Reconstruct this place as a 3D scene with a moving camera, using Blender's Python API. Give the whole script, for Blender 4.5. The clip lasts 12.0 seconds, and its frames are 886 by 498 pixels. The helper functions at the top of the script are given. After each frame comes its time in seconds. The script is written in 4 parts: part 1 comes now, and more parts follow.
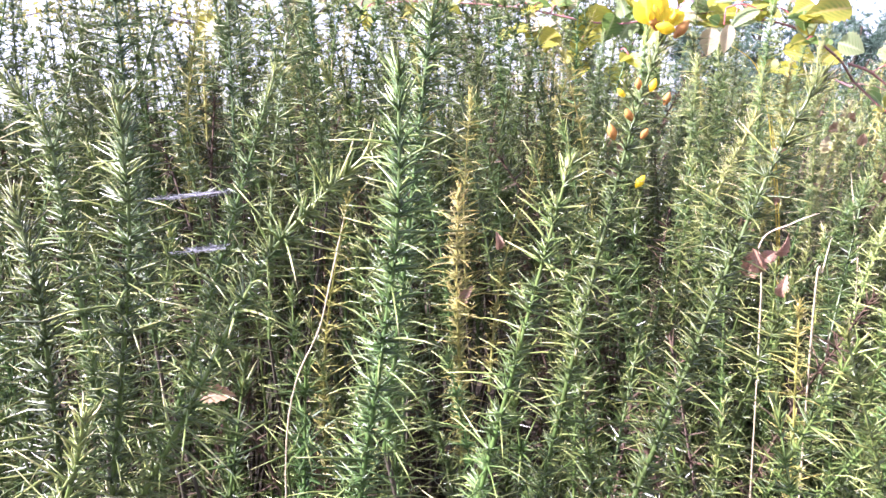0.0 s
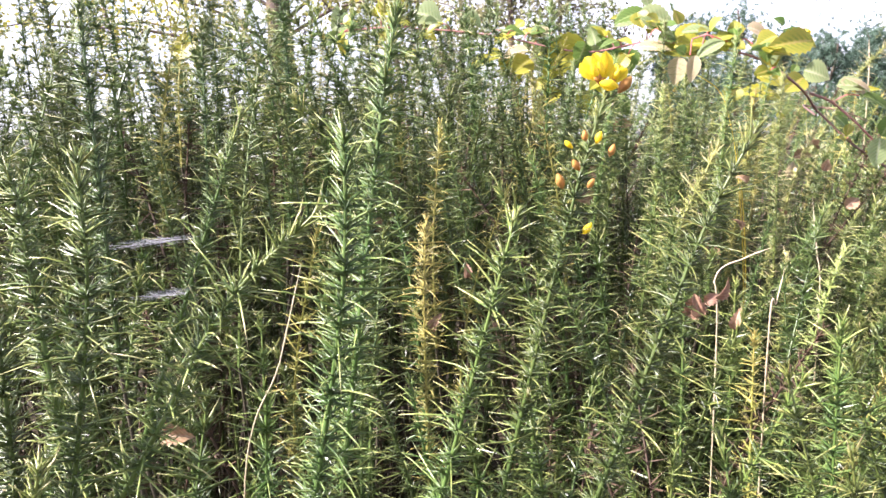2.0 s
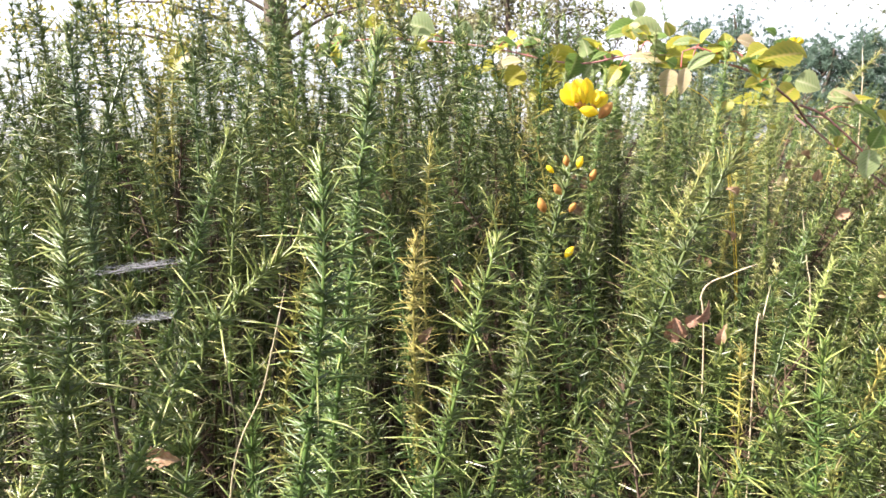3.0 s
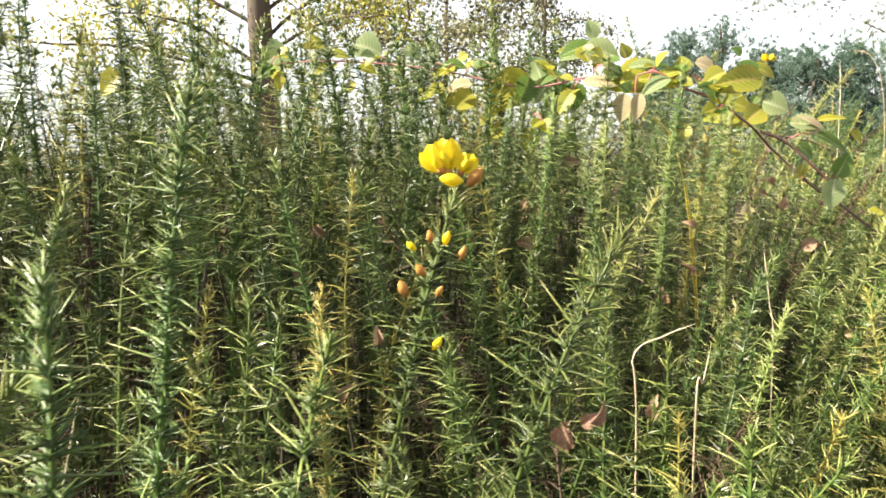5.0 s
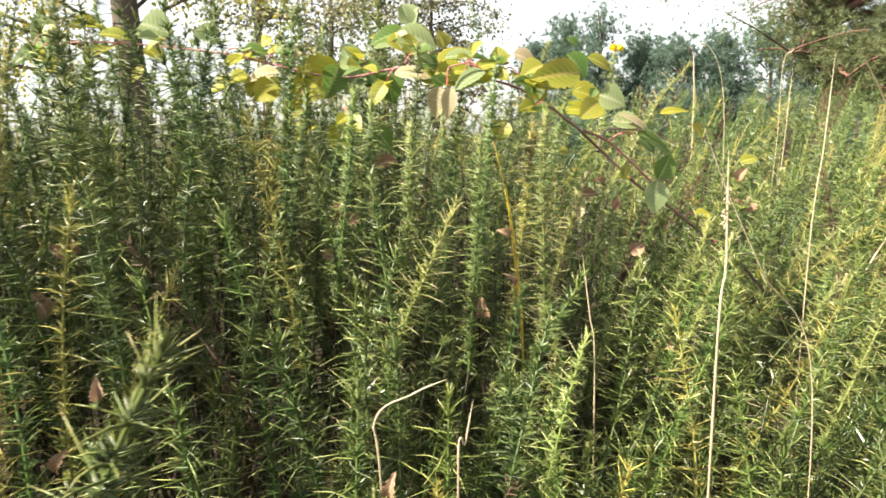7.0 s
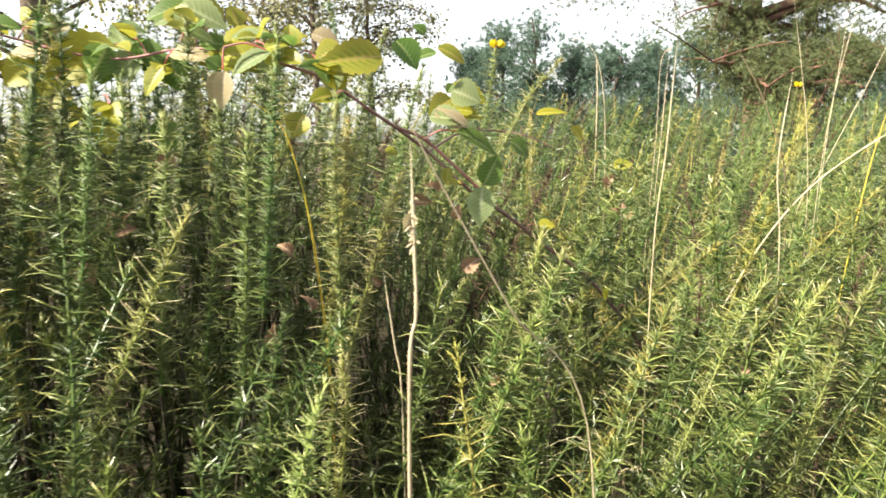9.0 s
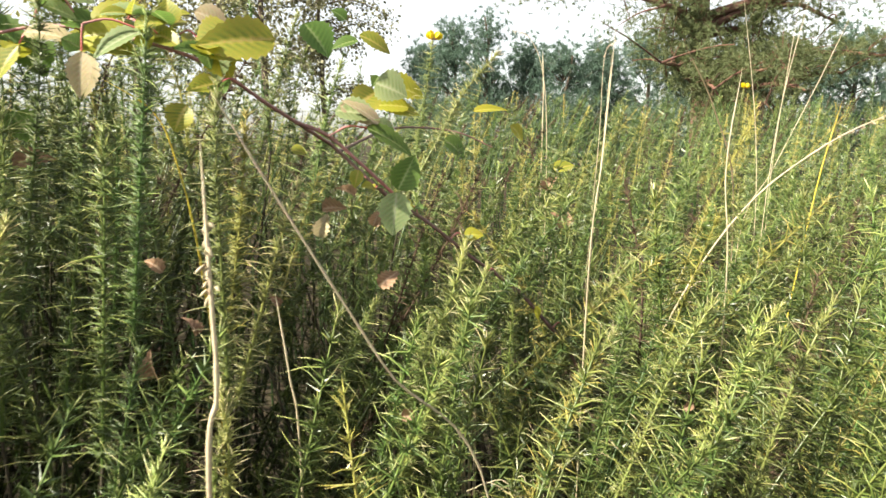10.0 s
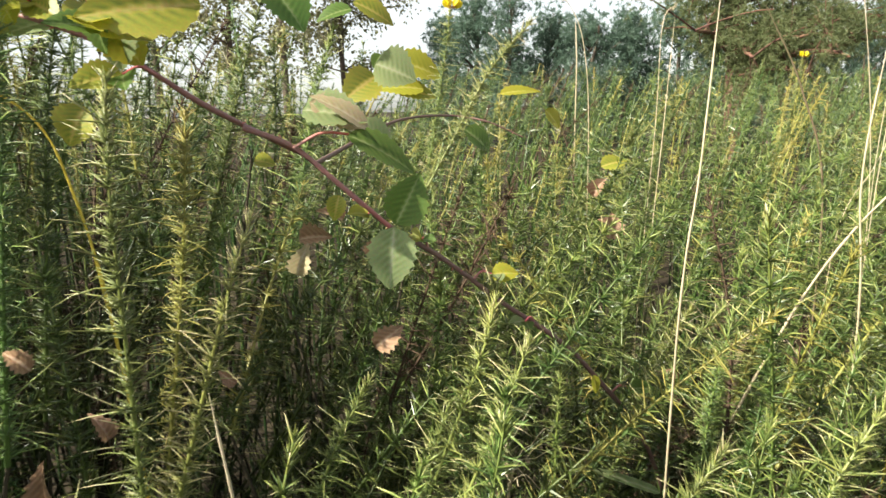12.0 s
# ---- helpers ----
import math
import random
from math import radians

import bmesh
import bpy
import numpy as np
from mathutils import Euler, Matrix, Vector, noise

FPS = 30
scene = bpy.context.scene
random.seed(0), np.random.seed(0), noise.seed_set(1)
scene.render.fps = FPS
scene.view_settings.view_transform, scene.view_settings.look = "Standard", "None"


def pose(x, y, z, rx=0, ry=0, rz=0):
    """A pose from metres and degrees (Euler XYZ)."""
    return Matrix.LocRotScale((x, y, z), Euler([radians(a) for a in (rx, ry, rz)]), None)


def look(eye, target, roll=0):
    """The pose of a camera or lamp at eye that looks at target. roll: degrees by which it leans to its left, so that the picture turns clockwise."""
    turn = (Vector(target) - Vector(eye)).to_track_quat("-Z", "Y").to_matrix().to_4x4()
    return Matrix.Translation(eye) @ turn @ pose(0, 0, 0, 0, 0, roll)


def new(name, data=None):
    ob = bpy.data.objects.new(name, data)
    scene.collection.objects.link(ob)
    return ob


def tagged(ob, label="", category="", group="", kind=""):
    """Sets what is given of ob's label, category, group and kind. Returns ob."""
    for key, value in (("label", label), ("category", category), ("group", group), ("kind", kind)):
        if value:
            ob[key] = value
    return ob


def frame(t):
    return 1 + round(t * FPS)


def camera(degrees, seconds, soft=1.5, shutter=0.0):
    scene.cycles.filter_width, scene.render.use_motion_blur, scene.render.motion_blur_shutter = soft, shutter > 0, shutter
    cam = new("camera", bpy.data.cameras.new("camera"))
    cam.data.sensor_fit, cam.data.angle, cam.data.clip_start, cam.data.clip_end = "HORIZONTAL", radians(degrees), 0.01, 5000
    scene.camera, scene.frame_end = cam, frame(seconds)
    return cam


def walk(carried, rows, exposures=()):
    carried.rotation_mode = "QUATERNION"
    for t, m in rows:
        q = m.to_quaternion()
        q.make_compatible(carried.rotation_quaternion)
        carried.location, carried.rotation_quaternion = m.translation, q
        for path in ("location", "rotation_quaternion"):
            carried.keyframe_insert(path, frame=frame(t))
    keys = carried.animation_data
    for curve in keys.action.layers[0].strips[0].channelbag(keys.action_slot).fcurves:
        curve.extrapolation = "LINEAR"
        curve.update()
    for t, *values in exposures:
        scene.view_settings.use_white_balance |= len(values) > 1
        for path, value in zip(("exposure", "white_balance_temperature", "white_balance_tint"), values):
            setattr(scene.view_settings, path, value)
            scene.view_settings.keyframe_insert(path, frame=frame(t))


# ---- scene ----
cam = camera(63.9, 12.0, soft=1.6, shutter=0.3)
PATH = [
    (0, (0.064, 0.089, 1.302), (-0.088, 2.057, 0.982), -2.1),
    (0.5, (0.071, 0.089, 1.307), (-0.068, 2.058, 0.987), -2.3),
    (1, (0.08, 0.086, 1.313), (-0.051, 2.056, 0.997), -2.5),
    (1.5, (0.085, 0.081, 1.322), (-0.038, 2.055, 1.019), -2.4),
    (2, (0.091, 0.073, 1.332), (-0.017, 2.049, 1.042), -1.8),
    (2.5, (0.092, 0.067, 1.341), (-0.008, 2.043, 1.051), -1.5),
    (2.7, (0.095, 0.064, 1.345), (-0.008, 2.041, 1.059), -1.7),
    (4.3, (0.168, 0.136, 1.364), (0.065, 2.116, 1.1), -2.0),
    (4.5, (0.176, 0.141, 1.37), (0.063, 2.121, 1.111), -2.0),
    (5, (0.208, 0.181, 1.391), (0.129, 2.162, 1.134), -2.0),
    (5.5, (0.25, 0.215, 1.405), (0.221, 2.196, 1.132), -1.8),
    (6, (0.298, 0.258, 1.416), (0.326, 2.236, 1.118), -2.1),
    (6.5, (0.348, 0.296, 1.428), (0.47, 2.269, 1.121), -1.8),
    (7, (0.396, 0.348, 1.42), (0.606, 2.311, 1.103), -1.8),
    (7.2, (0.415, 0.367, 1.415), (0.656, 2.328, 1.1), -1.9),
    (8.8, (0.652, 0.504, 1.397), (0.987, 2.451, 1.088), -0.7),
    (9, (0.68, 0.529, 1.398), (1.044, 2.471, 1.093), -1.0),
    (9.5, (0.732, 0.591, 1.395), (1.169, 2.518, 1.088), -0.2),
    (10, (0.775, 0.666, 1.398), (1.264, 2.58, 1.085), -0.3),
    (10.5, (0.802, 0.75, 1.41), (1.314, 2.655, 1.082), -0.9),
    (11, (0.814, 0.833, 1.419), (1.305, 2.74, 1.07), -1.4),
    (11.5, (0.829, 0.912, 1.429), (1.264, 2.83, 1.063), -1.8),
    (12, (0.864, 0.99, 1.432), (1.283, 2.908, 1.05), -1.3),
]
walk(cam, [(t, look(eye, target, roll)) for t, eye, target, roll in PATH], exposures=[(0, 2.65, 5500, 38), (2, 2.3, 5950, 26), (5, 1.97, 6700, 10), (9.5, 1.8, 6700, 8), (12, 1.54, 6550, 6)])


# ---- light ----
SUN = Vector((-0.72, -0.14, 0.60)).normalized()
world = bpy.data.worlds.new("sky")
scene.world = world
world.use_nodes = True
wn, wl = world.node_tree.nodes, world.node_tree.links
sky = wn.new("ShaderNodeTexSky")
sky.sky_type, sky.sun_disc = "NISHITA", False
sky.sun_elevation, sky.sun_rotation = math.asin(SUN.z), math.atan2(SUN.x, SUN.y)
sky.air_density, sky.dust_density = 1.0, 1.2
wn["Background"].inputs[1].default_value = 0.052
haze = wn.new("ShaderNodeHueSaturation")
haze.inputs["Saturation"].default_value, haze.inputs["Value"].default_value = 0.25, 1.6
wl.new(sky.outputs[0], haze.inputs["Color"])
wl.new(haze.outputs[0], wn["Background"].inputs[0])
lamp = bpy.data.lights.new("sun", "SUN")
lamp.energy, lamp.angle, lamp.color = 5.0, radians(0.6), (1.0, 0.93, 0.8)
sun = new("sun", lamp)
sun.matrix_world = look(SUN * 30, (0, 0, 0))


# ---- materials ----
def material(name, rough=0.6, spec=0.4):
    m = bpy.data.materials.new(name)
    m.use_nodes = True
    b = m.node_tree.nodes["Principled BSDF"]
    b.inputs["Roughness"].default_value = rough
    b.inputs["Specular IOR Level"].default_value = spec
    return m, m.node_tree.nodes, m.node_tree.links, b


def ramp(nodes, links, source, stops):
    r = nodes.new("ShaderNodeValToRGB")
    while len(r.color_ramp.elements) < len(stops):
        r.color_ramp.elements.new(0.5)
    for e, (at, col) in zip(r.color_ramp.elements, stops):
        e.position, e.color = at, (*col, 1)
    links.new(source, r.inputs[0])
    return r


def noise_node(nodes, links, scale, detail=3.0):
    c = nodes.new("ShaderNodeNewGeometry")
    n = nodes.new("ShaderNodeTexNoise")
    n.inputs["Scale"].default_value, n.inputs["Detail"].default_value = scale, detail
    links.new(c.outputs["Position"], n.inputs["Vector"])
    return n


def mixed(nodes, links, fac, a, b, kind="MIX"):
    x = nodes.new("ShaderNodeMix")
    x.data_type, x.blend_type = "RGBA", kind
    for sock, v in ((x.inputs[0], fac), (x.inputs[6], a), (x.inputs[7], b)):
        if isinstance(v, (int, float)):
            sock.default_value = v
        elif isinstance(v, tuple):
            sock.default_value = (*v, 1)
        else:
            links.new(v, sock)
    return x.outputs[2]


def plant(name, stops, rough=0.45, spec=0.5, glow=0.0, relief=0.0, wide=(0.7, 1.25), per_object=False):
    """Coloured along the 'tone' attribute, varied by islands, patches and grain."""
    m, n, l, b = material(name, rough, spec)
    a = n.new("ShaderNodeAttribute")
    a.attribute_name = "tone"
    r = ramp(n, l, a.outputs["Fac"], stops)
    geo = n.new("ShaderNodeNewGeometry")
    val = n.new("ShaderNodeMapRange")
    val.inputs[3].default_value, val.inputs[4].default_value = wide
    l.new(geo.outputs["Random Per Island"], val.inputs[0])
    hsv = n.new("ShaderNodeHueSaturation")
    if per_object:
        oi = n.new("ShaderNodeObjectInfo")
        each = n.new("ShaderNodeMapRange")
        each.inputs[3].default_value, each.inputs[4].default_value = 0.68, 1.3
        l.new(oi.outputs["Random"], each.inputs[0])
        both = n.new("ShaderNodeMath")
        both.operation = "MULTIPLY"
        l.new(val.outputs[0], both.inputs[0])
        l.new(each.outputs[0], both.inputs[1])
        l.new(both.outputs[0], hsv.inputs["Value"])
        turn = n.new("ShaderNodeMath")
        turn.operation = "FRACT"
        many = n.new("ShaderNodeMath")
        many.operation = "MULTIPLY"
        many.inputs[1].default_value = 7.31
        l.new(oi.outputs["Random"], many.inputs[0])
        l.new(many.outputs[0], turn.inputs[0])
    else:
        l.new(val.outputs[0], hsv.inputs["Value"])
    l.new(r.outputs[0], hsv.inputs["Color"])
    patch = noise_node(n, l, 5.0)
    pm = n.new("ShaderNodeMapRange")
    pm.inputs[1].default_value, pm.inputs[2].default_value = 0.3, 0.7
    pm.inputs[3].default_value, pm.inputs[4].default_value = 0.478, 0.508
    l.new(patch.outputs[0], pm.inputs[0])
    if per_object:
        # some shoots bluish, some turning yellow
        sway = n.new("ShaderNodeMapRange")
        sway.inputs[3].default_value, sway.inputs[4].default_value = -0.035, 0.0
        l.new(turn.outputs[0], sway.inputs[0])
        total = n.new("ShaderNodeMath")
        l.new(pm.outputs[0], total.inputs[0])
        l.new(sway.outputs[0], total.inputs[1])
        l.new(total.outputs[0], hsv.inputs["Hue"])
    else:
        l.new(pm.outputs[0], hsv.inputs["Hue"])
    grain = noise_node(n, l, 420.0, 2.0)
    col = mixed(n, l, 0.22, hsv.outputs[0], grain.outputs["Color"], "OVERLAY")
    l.new(col, b.inputs["Base Color"])
    if relief:
        bump = n.new("ShaderNodeBump")
        bump.inputs["Strength"].default_value, bump.inputs["Distance"].default_value = relief, 0.001
        l.new(grain.outputs[0], bump.inputs["Height"])
        l.new(bump.outputs[0], b.inputs["Normal"])
    if glow:
        tr = n.new("ShaderNodeBsdfTranslucent")
        l.new(col, tr.inputs[0])
        ms = n.new("ShaderNodeMixShader")
        ms.inputs[0].default_value = glow
        l.new(b.outputs[0], ms.inputs[1])
        l.new(tr.outputs[0], ms.inputs[2])
        l.new(ms.outputs[0], n["Material Output"].inputs[0])
    return m


# the darkest stops put shade into the thorn roots and inner coat
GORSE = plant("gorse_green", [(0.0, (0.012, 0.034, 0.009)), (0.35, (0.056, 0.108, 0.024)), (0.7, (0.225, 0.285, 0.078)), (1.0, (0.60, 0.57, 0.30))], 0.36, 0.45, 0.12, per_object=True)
GORSE_GOLD = plant("gorse_yellowing", [(0.0, (0.14, 0.17, 0.04)), (0.5, (0.33, 0.30, 0.07)), (1.0, (0.60, 0.48, 0.12))], 0.42, 0.5, 0.18)
# dead brown, taken darker so low twigs paint shade into the gaps
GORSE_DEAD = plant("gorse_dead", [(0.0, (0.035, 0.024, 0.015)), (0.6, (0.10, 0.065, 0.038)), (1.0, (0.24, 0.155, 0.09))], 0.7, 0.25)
WOOD = plant("gorse_wood", [(0.0, (0.02, 0.017, 0.011)), (1.0, (0.055, 0.047, 0.03))], 0.85, 0.2, 0, 0.4)
STRAW = plant("dry_straw", [(0.0, (0.34, 0.27, 0.15)), (1.0, (0.62, 0.54, 0.38))], 0.55, 0.35, 0.2, 0.2)
STRAW_GOLD = plant("golden_straw", [(0.0, (0.42, 0.34, 0.05)), (1.0, (0.62, 0.50, 0.06))], 0.5, 0.35, 0.2)
STALK_DARK = plant("dark_stalk", [(0.0, (0.10, 0.075, 0.045)), (1.0, (0.20, 0.16, 0.09))], 0.6, 0.3)
CANE = plant("bramble_cane", [(0.0, (0.17, 0.085, 0.075)), (0.6, (0.36, 0.17, 0.15)), (1.0, (0.5, 0.12, 0.09))], 0.5, 0.4, 0, 0.3)
CANE_DARK = plant("bramble_cane_dark", [(0.0, (0.10, 0.06, 0.05)), (1.0, (0.22, 0.13, 0.11))], 0.6, 0.3, 0, 0.3)
LEAF_GREEN = plant("bramble_leaf_green", [(0.0, (0.075, 0.155, 0.028)), (0.6, (0.17, 0.28, 0.065)), (1.0, (0.46, 0.54, 0.25))], 0.45, 0.4, 0.58, 0.25)
LEAF_YELLOW = plant("bramble_leaf_yellow", [(0.0, (0.30, 0.32, 0.03)), (0.6, (0.46, 0.45, 0.05)), (1.0, (0.64, 0.60, 0.22))], 0.45, 0.4, 0.5, 0.25)
LEAF_MIXED = plant("bramble_leaf_turning", [(0.0, (0.12, 0.20, 0.03)), (0.5, (0.36, 0.36, 0.05)), (1.0, (0.62, 0.50, 0.16))], 0.45, 0.4, 0.45, 0.25)
LEAF_PALE = plant("bramble_leaf_pale", [(0.0, (0.22, 0.31, 0.12)), (0.6, (0.40, 0.49, 0.24)), (1.0, (0.66, 0.68, 0.46))], 0.6, 0.25, 0.62, 0.25)
LEAF_PINK = plant("bramble_leaf_pinkish", [(0.0, (0.38, 0.32, 0.15)), (0.6, (0.52, 0.44, 0.27)), (1.0, (0.66, 0.58, 0.40))], 0.6, 0.25, 0.35, 0.25)
LEAF_DEAD = plant("dead_leaf", [(0.0, (0.20, 0.115, 0.06)), (0.6, (0.36, 0.235, 0.14)), (1.0, (0.54, 0.41, 0.29))], 0.65, 0.3, 0.2, 0.3)
PETAL = plant("gorse_petal", [(0.0, (0.80, 0.68, 0.012)), (1.0, (0.86, 0.78, 0.03))], 0.5, 0.3, 0.3)
PETAL_OLD = plant("withered_petal", [(0.0, (0.36, 0.19, 0.05)), (1.0, (0.58, 0.36, 0.08))], 0.6, 0.3, 0.3)
BARK = plant("bark", [(0.0, (0.07, 0.055, 0.042)), (1.0, (0.15, 0.12, 0.09))], 0.9, 0.15, 0, 0.6)
BARK_RED = plant("pine_bark", [(0.0, (0.075, 0.045, 0.034)), (1.0, (0.19, 0.105, 0.07))], 0.9, 0.15, 0, 0.6)
NEEDLE = plant("pine_needles", [(0.0, (0.08, 0.11, 0.045)), (1.0, (0.22, 0.25, 0.105))], 0.5, 0.35, 0.4)
NEEDLE_BLUE = plant("young_pine_needles", [(0.0, (0.07, 0.12, 0.09)), (1.0, (0.17, 0.25, 0.18))], 0.5, 0.35, 0.45)
FOLIAGE = plant("autumn_foliage", [(0.0, (0.10, 0.12, 0.035)), (0.5, (0.28, 0.29, 0.05)), (1.0, (0.50, 0.45, 0.08))], 0.5, 0.35, 0.4)
FOLIAGE_DULL = plant("birch_foliage", [(0.0, (0.11, 0.11, 0.06)), (1.0, (0.26, 0.26, 0.12))], 0.5, 0.35, 0.3)
WEB = plant("spider_silk", [(0.0, (0.2, 0.205, 0.22)), (1.0, (0.25, 0.25, 0.265))], 0.5, 0.4)

EARTH, en, el, eb = material("dark_earth", 0.95, 0.1)
er = ramp(en, el, noise_node(en, el, 7.0, 6.0).outputs[0], [(0.3, (0.018, 0.014, 0.01)), (0.55, (0.036, 0.028, 0.018)), (0.75, (0.06, 0.05, 0.03))])
el.new(er.outputs[0], eb.inputs["Base Color"])

rng = np.random.default_rng(7)


# ---- mesh tools ----
class Geo:
    """Triangles gathered as arrays: places, corners and the tone along each piece."""

    def __init__(self):
        self.v, self.f, self.t, self.n = [], [], [], 0

    def add(self, v, f, t):
        self.v.append(np.asarray(v, float).reshape(-1, 3))
        self.f.append(np.asarray(f, int).reshape(-1, 3) + self.n)
        self.t.append(np.broadcast_to(np.asarray(t, float), (len(self.v[-1]),)).ravel())
        self.n += len(self.v[-1])

    def arrays(self):
        return np.concatenate(self.v), np.concatenate(self.f), np.concatenate(self.t)


def mesh_of(name, geo, mat, smooth=True):
    v, f, t = geo.arrays() if isinstance(geo, Geo) else geo
    me = bpy.data.meshes.new(name)
    me.vertices.add(len(v))
    me.vertices.foreach_set("co", v.astype(np.float32).ravel())
    me.loops.add(3 * len(f))
    me.loops.foreach_set("vertex_index", f.astype(np.int32).ravel())
    me.polygons.add(len(f))
    me.polygons.foreach_set("loop_start", np.arange(0, 3 * len(f), 3, dtype=np.int32))
    me.polygons.foreach_set("use_smooth", np.full(len(f), smooth))
    me.update(calc_edges=True)
    me.attributes.new("tone", "FLOAT", "POINT").data.foreach_set("value", np.clip(t, 0, 1).astype(np.float32))
    me.materials.append(mat)
    return me


def part(name, geo, mat, parent, label="", smooth=True):
    ob = new(name, mesh_of(name, geo, mat, smooth))
    ob.parent = parent
    return tagged(ob, label) if label else ob


def thing(name, at, label, category, group="", kind=""):
    ob = new(name)
    ob.location = at
    ob.empty_display_size = 0.05
    return tagged(ob, label, category, group, kind)


def unit(a):
    return a / np.maximum(np.linalg.norm(a, axis=-1, keepdims=True), 1e-9)


def curve(points, count):
    """Smooth line through a few control points, evenly stepped in its parameter."""
    p = np.asarray(points, float)
    if len(p) == 2:
        p = np.stack([p[0], p.mean(0), p[1]])
    e = np.vstack([2 * p[0] - p[1], p, 2 * p[-1] - p[-2]])
    out = []
    for s in np.linspace(0, len(p) - 1, count):
        i = min(int(s), len(p) - 2)
        u = s - i
        a, b, c, d = e[i:i + 4]
        out.append(0.5 * (2 * b + (c - a) * u + (2 * a - 5 * b + 4 * c - d) * u * u + (3 * b - a - 3 * c + d) * u ** 3))
    return np.array(out)


def tube(geo, line, radii, sides=6, tones=(0.2, 0.8)):
    line = np.asarray(line, float)
    n = len(line)
    radii = np.broadcast_to(radii, (n,))
    way = unit(np.gradient(line, axis=0))
    ref = np.array([0.0, 1.0, 0.0]) if abs(way[:, 1]).mean() < 0.8 else np.array([1.0, 0, 0])
    a = unit(np.cross(way, ref))
    b = np.cross(way, a)
    ang = np.arange(sides) * 2 * np.pi / sides
    ring = line[:, None] + radii[:, None, None] * (np.cos(ang)[None, :, None] * a[:, None] + np.sin(ang)[None, :, None] * b[:, None])
    i, j = np.meshgrid(np.arange(n - 1), np.arange(sides), indexing="ij")
    p, q = i * sides + j, i * sides + (j + 1) % sides
    f = np.concatenate([np.stack([p, q, q + sides], -1).reshape(-1, 3), np.stack([p, q + sides, p + sides], -1).reshape(-1, 3)])
    geo.add(ring, f, np.repeat(np.linspace(tones[0], tones[1], n), sides))


def spines(geo, base, way, length, width, droop, steps, tone0, tone1):
    """Many tapered, bent thorns at once, three-sided, each with 'steps' rings and a point."""
    n = len(base)
    if not n:
        return
    way = unit(way)
    ref = unit(np.cross(way, unit(rng.normal(size=(n, 3)))))
    ref2 = np.cross(way, ref)
    if steps == 0:
        # too slight to show its sides: one narrow blade
        end = base + way * length[:, None]
        end[:, 2] -= droop * length
        w = ref * (width * 0.85)[:, None]
        geo.add(np.stack([base - w, base + w, end], 1).reshape(-1, 3), np.arange(3 * n).reshape(n, 3), np.stack([tone0, tone0, tone1], 1).ravel())
        return
    v, t = [], []
    for k in range(steps + 1):
        s = k / steps
        c = base + way * (length * s)[:, None]
        c[:, 2] -= droop * length * s * s
        tone = tone0 + (tone1 - tone0) * s
        if k == steps:
            v.append(c[:, None])
            t.append(tone[:, None])
        else:
            r = (width * (1 - 0.72 * s))[:, None]
            v += [(c + r * (math.cos(g) * ref + math.sin(g) * ref2))[:, None] for g in (0, 2.094, 4.189)]
            t += [tone[:, None]] * 3
    v, t = np.concatenate(v, 1), np.concatenate(t, 1)
    m = 3 * steps + 1
    f = []
    for k in range(steps - 1):
        for j in range(3):
            a, b = 3 * k + j, 3 * k + (j + 1) % 3
            f += [(a, b, b + 3), (a, b + 3, a + 3)]
    a = 3 * (steps - 1)
    f += [(a, a + 1, m - 1), (a + 1, a + 2, m - 1), (a + 2, a, m - 1)]
    f = np.array(f)[None] + (np.arange(n) * m)[:, None, None]
    geo.add(v.reshape(-1, 3), f, t.ravel())


